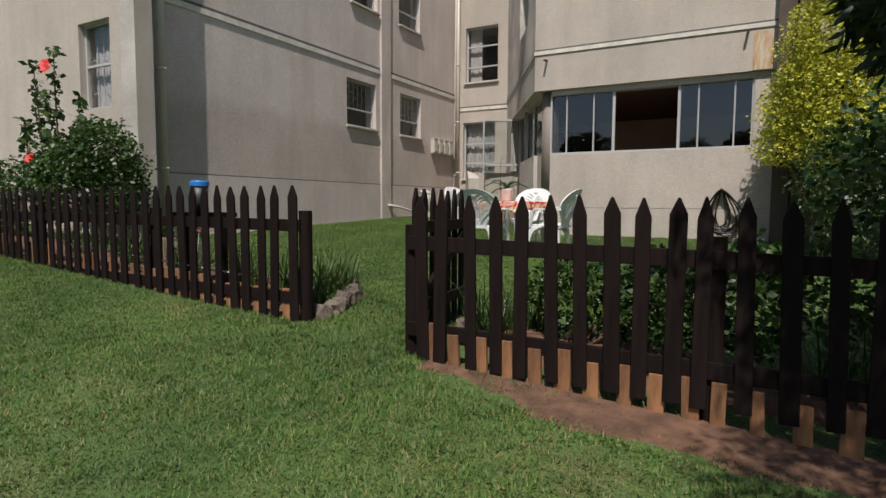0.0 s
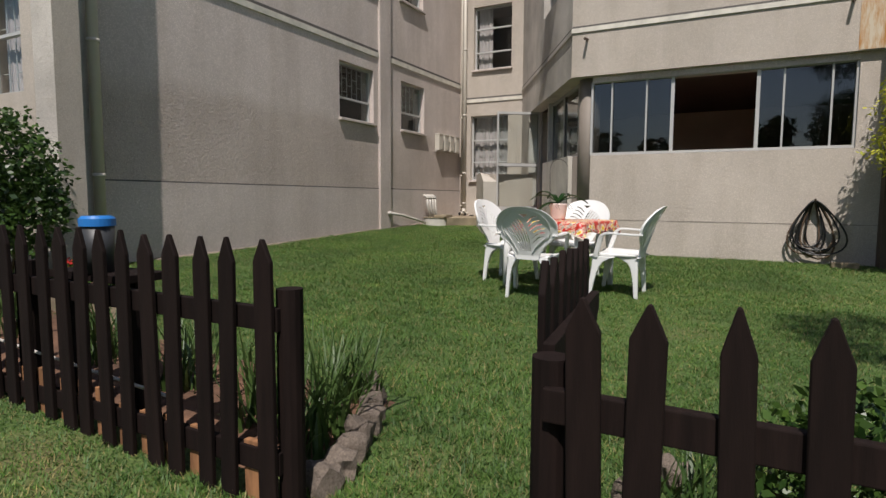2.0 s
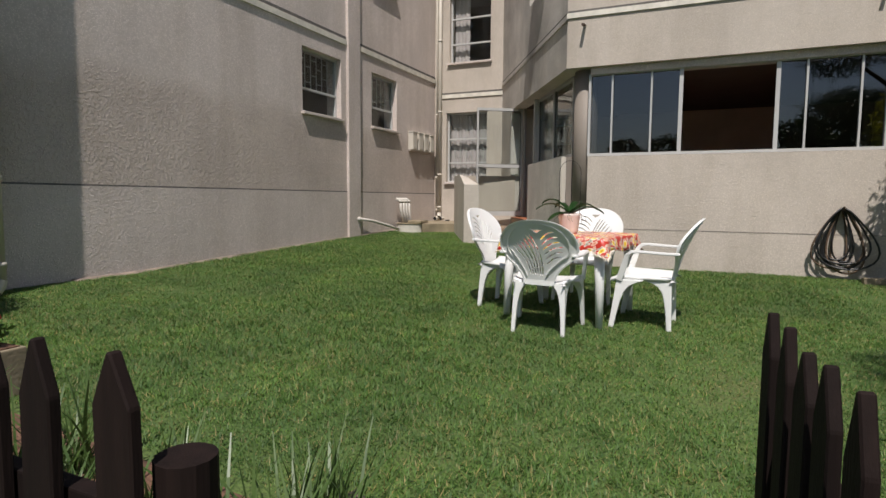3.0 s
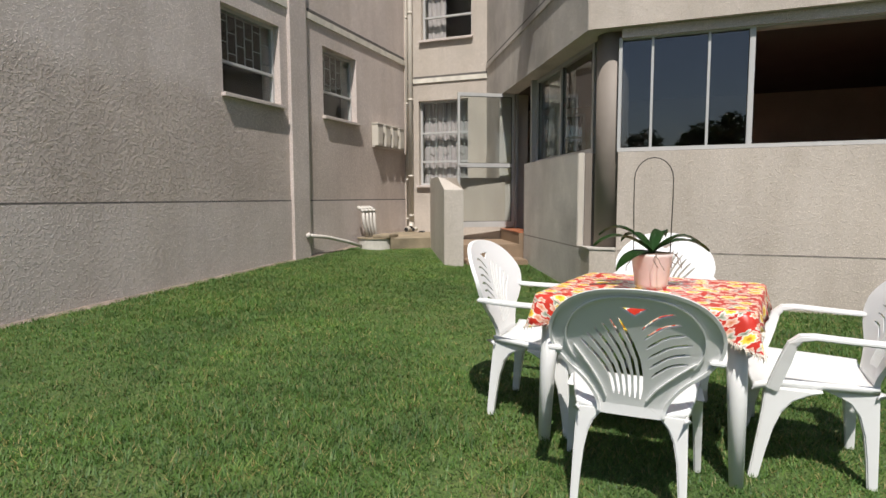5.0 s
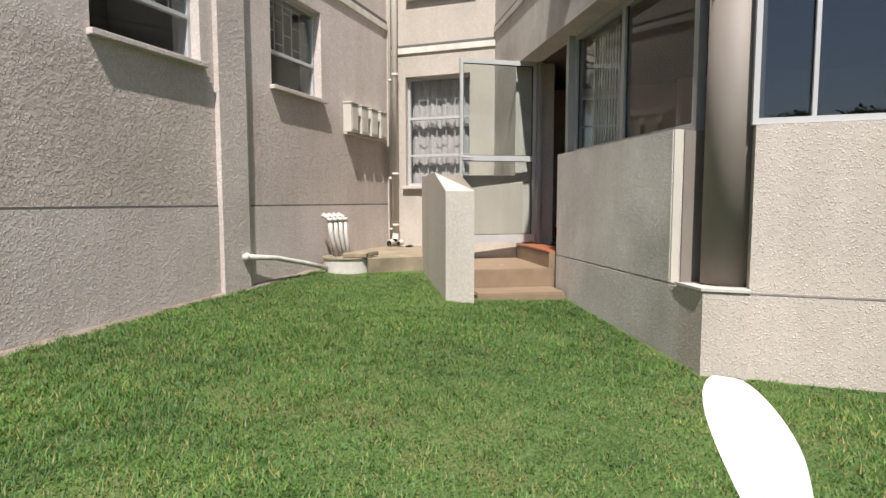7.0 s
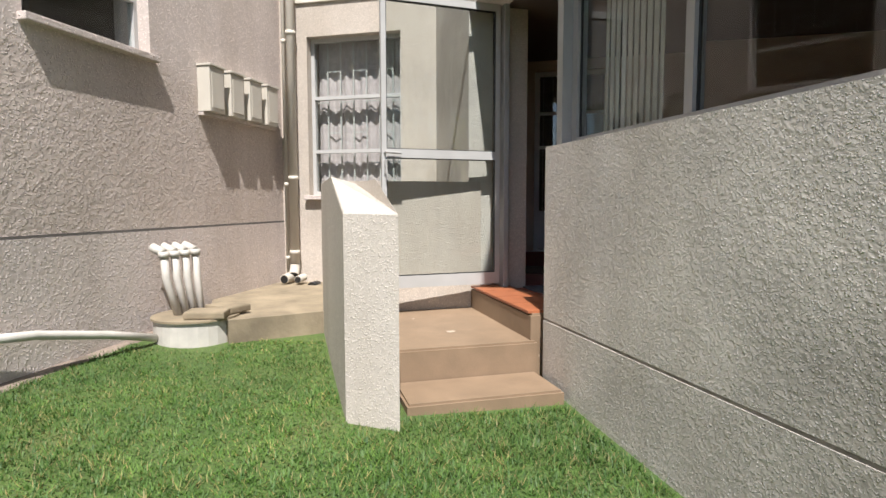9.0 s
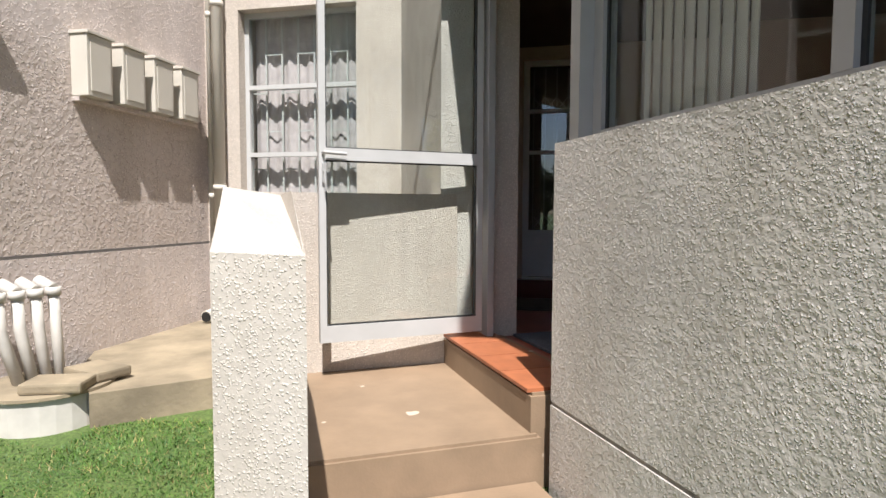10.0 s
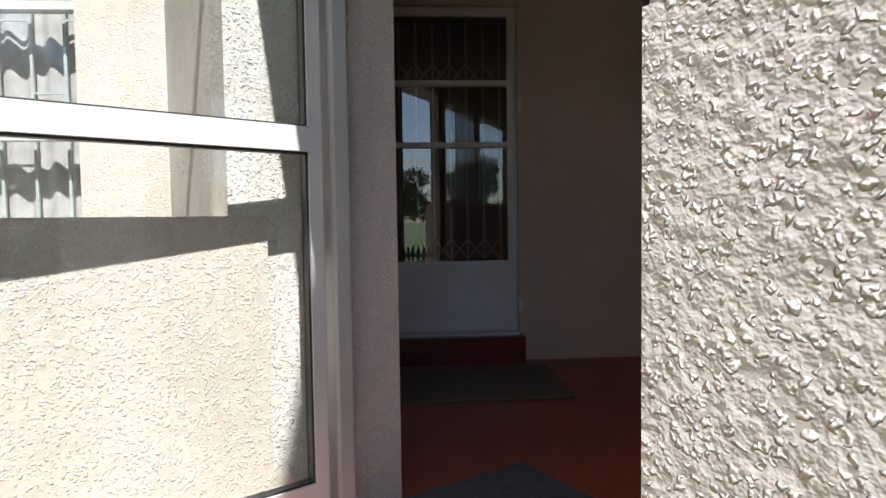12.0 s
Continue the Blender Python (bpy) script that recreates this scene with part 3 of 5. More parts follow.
# ---- windows ----
def window(name, at, rz, w, h, label, rails=(), net="curtain", mull=(), mat="white_alu", depth=0.09, fw=0.035, bars=0, curtain=0, sill=True, pane="pane", glass=True, bar_foot=0.02):
    """A window standing at its lower left corner; local x along the wall, y into it, z up."""
    e = thing(name, at, rz, label, "window", "", "structure")
    bm = bmesh.new()
    y0, y1 = depth, depth + 0.05
    box(bm, 0, fw, y0, y1, 0, h)
    box(bm, w - fw, w, y0, y1, 0, h)
    box(bm, fw, w - fw, y0, y1, 0, fw)
    box(bm, fw, w - fw, y0, y1, h - fw, h)
    part("window_frame", bm, M[mat], e)
    for r in rails:
        part("rail", bbox(fw, w - fw, y0 - 0.008, y1 - 0.004, r - 0.016, r + 0.016), M[mat], e)
    for u in mull:
        part("mullion", bbox(u - 0.014, u + 0.014, y0 - 0.004, y1 - 0.008, fw, h - fw), M[mat], e)
    if glass:
        p = part("pane", bbox(fw, w - fw, y0 + 0.022, y0 + 0.026, fw, h - fw), M[pane], e)
        p.visible_shadow = False
    if sill:
        part("window_sill", bbox(-0.03, w + 0.03, -0.06, depth, -0.045, -0.002, bevel=0.006), M["wall_low"], e, "painted plaster sill")
    if bars:
        bm = bmesh.new()
        for i in range(1, bars):
            x = w * i / bars
            box(bm, x - 0.006, x + 0.006, y1 + 0.03, y1 + 0.04, bar_foot, h - 0.02)
        zz = [bar_foot + (h - bar_foot) * k / 5 for k in range(1, 5)]
        for i in range(bars):
            for k, z in enumerate(zz):
                if (i + k) % 2 == 0:
                    box(bm, w * i / bars, w * (i + 1) / bars, y1 + 0.031, y1 + 0.039, z - 0.005, z + 0.005)
        part("burglar_bars", bm, M["white_alu"], e, "white burglar bars behind the glass")
    if curtain:
        bm = bmesh.new()
        x0, x1 = (0.02, w - 0.02) if curtain == 1 else (0.05, w * 0.42)
        n = int((x1 - x0) / 0.012)
        cols = []
        for i in range(n + 1):
            x = x0 + (x1 - x0) * i / n
            y = y1 + 0.07 + 0.008 * math.sin(x * 75) + 0.006 * math.sin(x * 31 + 1)
            cols.append([bm.verts.new((x, y, z)) for z in (0.0, h * 0.5, h)])
        for a, b2 in zip(cols, cols[1:]):
            for k in range(2):
                bm.faces.new((a[k], b2[k], b2[k + 1], a[k + 1]))
        part("curtain", bm, M[net], e, "pale gathered curtain", smooth=True)
    # Box behind the glass, coloured dark to stand for an unlit room.
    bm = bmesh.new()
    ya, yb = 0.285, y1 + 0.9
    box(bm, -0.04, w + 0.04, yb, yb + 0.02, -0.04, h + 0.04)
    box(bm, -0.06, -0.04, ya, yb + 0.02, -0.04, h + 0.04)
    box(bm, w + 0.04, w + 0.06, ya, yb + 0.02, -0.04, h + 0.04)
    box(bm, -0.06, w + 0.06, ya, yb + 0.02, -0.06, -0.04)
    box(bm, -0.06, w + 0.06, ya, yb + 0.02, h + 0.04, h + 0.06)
    part("unlit_room_box", bm, M["room_unlit"], e)
    return e


window("window_left", (LX, 10.45, 4.09), 90, 1.0, 0.95, "white steel window with burglar bars in the grey wall", rails=(0.36,), bars=7, bar_foot=0.38)
window("window_left_far", (LX, 12.40, 4.09), 90, 0.92, 0.95, "white steel window with burglar bars in the grey wall", rails=(0.36,), bars=6, bar_foot=0.38)
window("window_left_upper", (LX, 10.60, 6.58), 90, 0.92, 0.92, "white steel window on the upper floor", rails=(0.36,))
window("window_left_upper_far", (LX, 12.35, 6.58), 90, 0.92, 0.92, "white steel window on the upper floor", rails=(0.36,))
window("window_back", (-3.28, BY, 3.17), 0, 0.935, 1.49, "white steel window with gathered lace curtain and bars", rails=(0.42, 0.93), bars=7, curtain=1)
window("window_back_upper", (-3.22, BY, 5.71), 0, 0.935, 1.42, "white steel upper window with a drawn curtain", rails=(0.40, 0.93), curtain=2)
window("window_block", (-4.47, 5.71, 3.76), 0, 0.73, 1.17, "white steel window with burglar bars behind shrubs", rails=(0.60,), bars=5, curtain=1, sill=False)
window("window_block_upper", (-4.47, 5.71, 6.3), 0, 0.73, 1.10, "white steel window on the upper floor", rails=(0.62,))


# wide sliding window of the sun room: two glazed ends, the middle slid open
W0, W1, WZ0, WZ1 = 0.475, 3.72, 3.38, 4.44
e = thing("window_wide", (W0, FY, WZ0), 0, "wide white sliding window, its middle bay slid open", "window", "", "structure")
bm = bmesh.new()
box(bm, 0, W1 - W0, 0.03, 0.13, 0, 0.035)
box(bm, 0, W1 - W0, 0.03, 0.13, WZ1 - WZ0 - 0.02, WZ1 - WZ0)
box(bm, 0, 0.03, 0.03, 0.13, 0.035, WZ1 - WZ0 - 0.02)
box(bm, W1 - W0 - 0.03, W1 - W0, 0.03, 0.13, 0.035, WZ1 - WZ0 - 0.02)
part("window_frame", bm, M["white_alu"], e)
for x, t in ((1.125, 0.045), (2.17, 0.045), (0.30, 0.022), (0.78, 0.022), (2.46, 0.022), (2.98, 0.022)):
    part("mullion", bbox(x - t / 2, x + t / 2, 0.035, 0.065, 0.035, WZ1 - WZ0 - 0.02), M["white_alu"], e)
for x0, x1 in ((0.03, 1.10), (2.19, W1 - W0 - 0.03)):
    p = part("pane", bbox(x0, x1, 0.075, 0.079, 0.04, WZ1 - WZ0 - 0.02), M["pane_dark"], e, "tinted window glass")
    p.visible_shadow = False

# side windows on the low wall
e = thing("window_side", (*sl(2.36, 0.22), 3.40), math.degrees(math.atan2(-SD.y, -SD.x)), "grey metal framed side window standing on the low wall", "window", "", "structure")
WL, WH = 1.98, 1.11
bm = bmesh.new()
box(bm, 0, WL, 0, 0.06, 0, 0.05)
box(bm, 0, WL, 0, 0.06, WH - 0.04, WH)
box(bm, 0, 0.06, 0, 0.06, 0.05, WH - 0.04)
box(bm, WL - 0.05, WL, 0, 0.06, 0.05, WH - 0.04)
part("window_frame", bm, M["grey_alu"], e)
for x in (0.98,):
    part("mullion", bbox(x - 0.025, x + 0.025, -0.002, 0.055, 0.05, WH - 0.04), M["grey_alu"], e)
for x0, x1 in ((0.06, 0.955), (1.005, WL - 0.05)):
    p = part("pane", bbox(x0, x1, 0.028, 0.032, 0.05, WH - 0.04), M["pane"], e, "clear window glass")
    p.visible_shadow = False
bm = bmesh.new()
for x0, x1 in ((0.06, 0.955), (1.005, WL - 0.05)):
    for a, b2, c, d in ((x0, x0 + 0.012, 0.05, WH - 0.04), (x1 - 0.012, x1, 0.05, WH - 0.04)):
        box(bm, a, b2, 0.018, 0.027, c, d)
part("gasket", bm, M["gasket"], e)

# open glazed door
GH = Vector(sl(3.43, 0.150)) + (Vector(sl(3.43, 0.150)) - Vector((-2.055, 13.715))).normalized() * 0.045
GE = Vector((-2.055, 13.715))
gd = GE - GH
GW = gd.length
e = thing("door_glass", (GH.x, GH.y, 2.49), math.degrees(math.atan2(gd.y, gd.x)), "white metal framed glass door standing open against the landing", "door", "", "structure")
GHT = 2.03
bm = bmesh.new()
GS = 0.034
box(bm, 0, GS, -0.02, 0.02, 0, GHT)
box(bm, GW - GS, GW, -0.02, 0.02, 0, GHT)
box(bm, GS, GW - GS, -0.02, 0.02, 0, 0.085)
box(bm, GS, GW - GS, -0.02, 0.02, GHT - 0.05, GHT)
part("door_frame", bm, M["gate_alu"], e)
part("rail", bbox(GS, GW - GS, -0.026, 0.026, 0.915, 0.975), M["gate_alu"], e)
bm = bmesh.new()
for z0, z1 in ((0.085, 0.915), (0.975, GHT - 0.05)):
    for a, b2, c, d in ((GS, GW - GS, z0, z0 + 0.006), (GS, GW - GS, z1 - 0.006, z1), (GS, GS + 0.006, z0 + 0.006, z1 - 0.006), (GW - GS - 0.006, GW - GS, z0 + 0.006, z1 - 0.006)):
        box(bm, a, b2, -0.012, 0.012, c, d)
part("gasket", bm, M["gasket"], e, "black rubber gasket")
for z0, z1 in ((0.091, 0.909), (0.981, GHT - 0.056)):
    p = part("pane", bbox(GS + 0.006, GW - GS - 0.006, -0.003, 0.003, z0, z1), M["pane"], e, "clear door glass")
    p.visible_shadow = False
lock = part("lock", bbox(GW - 0.036, GW - 0.014, -0.034, 0.034, 0.80, 0.90, bevel=0.004), M["grey_alu"], e, "small metal lock plate")
bm = bmesh.new()
tube(bm, [(GW - 0.025, -0.03, 0.86), (GW - 0.025, 0.045, 0.86)], 0.009, 8)
tube(bm, [(GW - 0.025, 0.045, 0.86), (GW - 0.025, 0.055, 0.80), (GW - 0.03, 0.055, 0.76)], 0.007, 8)
for y in (-0.05, 0.05):
    tube(bm, [(GW - 0.02, y * 0.4, 0.95), (GW - 0.02, y, 0.95), (GW - 0.13, y, 0.945)], 0.009, 8)
part("door_handle", bm, M["grey_alu"], e, "bare metal handle with a key")
# door frame posts
sob("door_frame_post", 3.405, 3.455, 0.215, 0.265, 2.45, 4.52, M["grey_alu"], "grey metal door post")
sob("door_frame_post", 3.375, 3.403, 0.215, 0.25, 2.45, 4.52, M["grey_alu"], "grey metal door post")
sob("door_frame_post", 2.355, 2.42, 0.16, 0.26, 2.46, 4.52, M["grey_alu"], "grey metal door post")

# inner door with its security gate
e = thing("door_inner", (-1.206, 15.95, 2.59), 0, "white inner door with glass panes and a folding security gate", "door", "", "structure")
DW, DH = 0.736, 1.826
bm = bmesh.new()
box(bm, 0, 0.05, 0.03, 0.07, 0, DH)
box(bm, DW - 0.05, DW, 0.03, 0.07, 0, DH)
box(bm, 0.05, DW - 0.05, 0.03, 0.07, DH - 0.045, DH)
part("door_frame", bm, M["door_white"], e)
part("panel", bbox(0.05, DW - 0.05, 0.035, 0.06, 0.02, 0.39), M["door_white"], e, "plain white bottom panel")
part("threshold", bbox(0.0, DW, -0.03, 0.075, -0.012, 0.012, bevel=0.004), M["door_white"], e, "white painted threshold")
for z in (0.40, 1.068, 1.41):
    part("rail", bbox(0.05, DW - 0.05, 0.028, 0.066, z - 0.015, z + 0.015), M["door_white"], e)
p = part("pane", bbox(0.05, DW - 0.05, 0.048, 0.052, 0.415, DH - 0.045), M["pane_door"], e, "glass of the inner door")
p.visible_shadow = False
gate = part("security_gate", bbox(0.05, DW - 0.05, 0.112, 0.138, 0.385, 0.40), M["grey_alu"], e, "folding lattice security gate")
for i in range(7):
    x = 0.08 + i * 0.096
    part("gate_bar", bbox(x - 0.006, x + 0.006, 0.118, 0.132, 0.40, DH - 0.05), M["grey_alu"], gate)
    if i < 6:
        bm = bmesh.new()
        for z in (0.42, 1.42):
            tube(bm, [(x, 0.115, z), (x + 0.096, 0.115, z + 0.12)], 0.005, 6)
            tube(bm, [(x + 0.096, 0.135, z), (x, 0.135, z + 0.12)], 0.005, 6)
        part("lattice", bm, M["grey_alu"], gate)
for z in (0.13, 1.25):
    part("hinge", bbox(DW - 0.002, DW + 0.022, -0.004, 0.03, z, z + 0.07, bevel=0.003), M["door_white"], e)

e = thing("vertical_blind", (0, 0, 0), 0, "cream vertical blind drawn inside the side window", "blind")
for i in range(18):
    q = 2.24 - i * 0.027
    part("slat", sbox(bmesh.new(), q - 0.028, q, 0.36 + 0.012 * (i % 2), 0.365 + 0.012 * (i % 2), 2.62, 4.46), M["blind"], e)
part("headrail", sbox(bmesh.new(), 1.72, 2.28, 0.35, 0.39, 4.46, 4.51), M["white_alu"], e)
bm = sbox(bmesh.new(), 2.5, 3.44, 0.40, 0.86, 2.442, 2.456)
tagged(bm_ob("door_mat", bm, M["mat_blue"]), "blue-grey door mat just inside the glass door", "mat")
tagged(bm_ob("floor_mat", bbox(-1.30, -0.36, 15.22, 15.80, 2.442, 2.452), M["mat_brown"]), "brown mat below the inner door step", "mat")


# ---- pipes, boxes and small fittings on the walls ----
def downpipe(at, z0, z1, rad, label, shoe=True):
    e = thing("downpipe", (at[0], at[1], z0), 0, label, "downpipe")
    bm = bmesh.new()
    tube(bm, [(0, 0, 0.12), (0, 0, z1 - z0)], rad, 16)
    part("pipe", bm, M["pipe"], e, smooth=True)
    if shoe:
        bm = bmesh.new()
        tube(bm, [(0, 0, 0.14), (0, -0.01, 0.09), (0.01, -0.05, 0.045)], [rad * 1.15] * 3, 16, caps=False)
        tube(bm, [(0, -0.008, 0.10), (0.01, -0.048, 0.047)], rad * 1.0, 16)
        part("outlet", bm, M["pipe"], e, smooth=True)
        # Solid black disc standing for the shade inside the outlet.
        bm = bmesh.new()
        tube(bm, [(0.0095, -0.048, 0.047), (0.0105, -0.054, 0.041)], rad * 0.92, 16)
        part("mouth_shade_disc", bm, M["black"], e, "black disc for the shade in the pipe end")
    for z in (0.24, 0.95, 2.3, 3.8):
        if z < z1 - z0:
            bm = bmesh.new()
            tube(bm, [(0, 0, z), (0, 0, z + 0.04)], rad * 1.16, 16)
            part("bracket", bm, M["pipe"], e, smooth=True)
    return e


downpipe((-3.40, 14.96), 2.36, TOP, 0.042, "cream painted downpipe in the wall corner with an open foot")
downpipe((-3.49, 14.99), 2.30, TOP, 0.018, "thin cream painted pipe beside the downpipe", shoe=False)
downpipe((-3.33, 6.165), 1.98, TOP, 0.055, "cream painted downpipe at the corner of the block")
bm = bmesh.new()
tube(bm, [(-3.16, 14.94, 2.31), (-3.16, 14.82, 2.31)], 0.045, 14)
tagged(bm_ob("drain_pipe_end", bm, M["black"], True), "black drain pipe end on the paving by the wall", "pipe")
bm = bmesh.new()
tube(bm, [(LX + 0.02, 11.985, 1.9), (LX + 0.02, 11.985, TOP)], 0.012, 8)
tagged(bm_ob("conduit", bm, M["pipewhite"], True), "thin pale conduit running up beside the pilaster", "pipe")

for i in range(4):
    y = 13.80 + i * 0.27
    e = thing("meter_box", (LX, y, 3.79), 90, "cream painted meter box with a sloping lid on the side wall", "meter box", "four meter boxes on the wall")
    part("body", bbox(0, 0.185, -0.11, 0, 0, 0.34, bevel=0.005), M["pipe"], e)
    bm = bmesh.new()
    box(bm, -0.008, 0.193, -0.125, 0.0, 0.34, 0.358, bevel=0.003)
    part("lid", bm, M["pipe"], e)
    part("door", bbox(0.02, 0.165, -0.116, -0.111, 0.03, 0.31, bevel=0.002), M["pipe"], e)
tagged(bm_ob("meter_shelf", bbox(LX, LX + 0.05, 13.80, 14.85, 3.765, 3.787), M["wall_low"]), "plaster ledge under the meter boxes", "ledge")

# drain sump with its four vent pipes
e = thing("drain_sump", (LX + 0.32, 13.28, float(ground_z(LX + 0.3, 13.3)) - 0.02), 0, "round white painted concrete gully with a cracked rim", "drain")
bm = bmesh.new()
tube(bm, [(0, 0, -0.1), (0, 0, 0.155)], 0.27, 28)
part("gully", bm, M["pipewhite"], e, smooth=False)
bm = bmesh.new()
tube(bm, [(0, 0, 0.156), (0, 0, 0.17)], 0.285, 28)
part("rim", bm, M["concrete"], e)
for i in range(4):
    bm = bmesh.new()
    x, y = -0.15 + 0.015 * i, -0.10 + 0.085 * i
    tube(bm, [(x + 0.06, y * 0.7, 0.17), (x, y, 0.42), (x - 0.01, y, 0.60)], 0.026, 12)
    tube(bm, [(x - 0.01, y, 0.56), (x - 0.01, y, 0.60)], 0.036, 12)
    tube(bm, [(x - 0.01, y, 0.59), (x - 0.10, y, 0.63)], 0.03, 12)
    part("waste_pipe", bm, M["pipewhite"], e, "white painted waste pipe", smooth=True)
for k, (a, b2) in enumerate(((-0.08, 20), (0.12, -15))):
    bm = bmesh.new()
    box(bm, -0.1, 0.16, -0.09, 0.09, 0.172, 0.22, bevel=0.012, m=pose(0.12, a * 1.2, 0, 0, 0, b2))
    part("cover_stone", bm, M["concrete"], e, "broken concrete slab on the gully")

e = thing("waste_pipe_run", (LX, 12.0, 0), 0, "white painted pipe lying along the foot of the wall", "pipe")
bm = bmesh.new()
tube(bm, [(0.06, -0.12, 2.45), (0.08, 0.3, 2.40), (0.14, 0.72, 2.31), (0.2, 1.05, 2.22)], 0.025, 14)
tube(bm, [(0.06, -0.14, 2.475), (0.06, -0.12, 2.415)], 0.034, 14)
part("pipe", bm, M["pipewhite"], e, smooth=True)

for x, r in ((-3.43, 0.045), (-3.29, 0.036)):
    e = thing("drain_outlet", (x, 14.80, 2.375), 0, "open painted drain pipe end with a dark mouth by the downpipe", "drain", "two drain outlets")
    bm = bmesh.new()
    tube(bm, [(0, 0, 0), (0, 0.12, 0.01)], r, 16)
    part("pipe", bm, M["pipe"], e, smooth=False)
    # The pipe is solid; a black disc on its end stands for inner shade.
    bm = bmesh.new()
    tube(bm, [(0, -0.004, 0), (0, 0.02, 0)], r * 0.84, 16)
    part("mouth", bm, M["black"], e, "black disc for the shade inside the pipe")

# small paved patch by the corner
bm = bmesh.new()
prism(bm, [(LX + 0.62, 13.2), (-2.35, 13.75), (-2.45, 14.5), (-2.1, BY), (LX, BY), (LX, 13.9), (LX + 0.2, 13.6)], 1.6, 2.325)
tagged(bm_ob("pavement_patch", bm, M["concrete"]), "worn mossy concrete patch in the corner", "", "", "structure")

# spouts in the beam
for x, z in ((0.42, 5.05), (3.60, 5.12)):
    e = thing("overflow_spout", (x, 11.12, z), 0, "short rusty overflow pipe in the beam", "pipe", "two overflow spouts")
    bm = bmesh.new()
    tube(bm, [(0, 0.02, 0), (0, -0.14, -0.03)], 0.02, 10)
    part("pipe", bm, M["brownpost"], e, smooth=True)

# brown post at the end of the front
e = thing("corner_post", (4.0, 10.95, 1.0), 0, "tall dark brown painted boxed post at the building's end", "post")
part("post", bbox(0, 0.22, 0, 0.24, 0, TOP - 1), M["brownpost"], e)
part("post", bbox(0.25, 0.52, 0.05, 0.35, 0, TOP - 1), M["brownpost"], e)


# ---- picket fences ----
def picket_mesh(h, w=0.072, t=0.02, tip=0.085):
    bm = bmesh.new()
    pts = [(-w / 2, 0), (w / 2, 0), (w / 2, h - tip), (0.004, h), (-0.004, h), (-w / 2, h - tip)]
    f = [bm.verts.new((x, -t / 2, z)) for x, z in pts]
    g = [bm.verts.new((x, t / 2, z)) for x, z in pts]
    bm.faces.new(f)
    bm.faces.new(g[::-1])
    for i in range(6):
        bm.faces.new((f[i], g[i], g[(i + 1) % 6], f[(i + 1) % 6]))
    bmesh.ops.recalc_face_normals(bm, faces=bm.faces)
    bmesh.ops.bevel(bm, geom=list(bm.edges), offset=0.003, segments=1, affect="EDGES")
    me = bpy.data.meshes.new("picket")
    bm.to_mesh(me)
    bm.free()
    me.materials.append(M["fence"])
    return me


PICKETS = [picket_mesh(h, w, tip=t) for h, w, t in ((0.93, 0.070, 0.085), (0.925, 0.076, 0.075), (0.935, 0.066, 0.095))]


def put_mesh(name, me, parent, m):
    ob = new(name, me)
    ob.parent = parent
    ob.matrix_local = m
    return ob


rnd = random.Random(4)
FX = 3.9


def fence(name, xs, x_posts, zt, label, y=FX, off=0.0):
    x0 = min(xs + x_posts)
    x1 = max(xs + x_posts)
    e = thing(name, (x0, y, 0), 0, label, "fence")
    for x in xs:
        me = PICKETS[rnd.randrange(3)]
        top = zt(x)
        tilt = rnd.uniform(-1.7, 0.9)
        put_mesh("picket", me, e, pose(x - x0 - 0.93 * math.sin(radians(tilt)), rnd.uniform(-0.004, 0.004), top - 0.93 + rnd.uniform(-0.006, 0.006), 0, tilt, 0))
    for dz in (-0.27, -0.76):
        bm = bmesh.new()
        a, b2 = zt(x0) + dz, zt(x1) + dz
        vs = box(bm, 0, x1 - x0, 0.013, 0.045, -0.04, 0.04, bevel=0.004)
        for v in bm.verts:
            v.co.z += a + (b2 - a) * (v.co.x / (x1 - x0))
        part("rail", bm, M["fence"], e)
    for x in x_posts:
        bm = bmesh.new()
        g0 = float(ground_z(x, y))
        tube(bm, [(x - x0, 0.075, g0 - 0.2), (x - x0, 0.075, zt(x) - 0.17)], 0.045, 14)
        part("post", bm, M["fence"], e, "round dark timber post", smooth=False)
    return e


LEFT_X = [1.21, 1.05, 0.92, 0.76, 0.62, 0.48, 0.34, 0.20, 0.06, -0.08]
while LEFT_X[-1] > -5.2:
    LEFT_X.append(LEFT_X[-1] - 0.14 + rnd.uniform(-0.012, 0.012))
RIGHT_X = [2.29, 2.43, 2.594, 2.747, 2.895, 3.04, 3.185, 3.34, 3.48, 3.63, 3.74]
while RIGHT_X[-1] < 5.6:
    RIGHT_X.append(RIGHT_X[-1] + 0.155 + rnd.uniform(-0.012, 0.012))
fence("picket_fence", LEFT_X, [1.255, -0.35, -2.1, -3.9], lambda x: 2.605 - 0.005 * x, "long dark stained picket fence beside the open gateway")
fence("picket_fence", RIGHT_X, [2.20, 3.78, 5.3], lambda x: 2.529 - 0.012 * (x - 2.15), "dark stained picket fence in front of the flower bed", y=3.76)

# gate leaf, swung in
e = thing("picket_gate", (2.15, 3.88, 0), 96, "dark picket garden gate swung open into the garden", "gate")
for i in range(7):
    x = 0.07 + i * 0.125
    put_mesh("picket", PICKETS[i % 3], e, pose(x, 0.0, 2.575 - 0.93 + rnd.uniform(-0.01, 0.01), 0, rnd.uniform(-1, 1), 0))
for z in (2.34, 1.86):
    part("rail", bbox(0.0, 0.90, -0.045, -0.013, z - 0.035, z + 0.035, bevel=0.004), M["fence"], e)
bm = bmesh.new()
box(bm, 0, 0.98, -0.044, -0.014, -0.032, 0.032, bevel=0.004, m=pose(0.02, -0.002, 1.86, 0, -29, 0))
part("brace", bm, M["fence"], e)

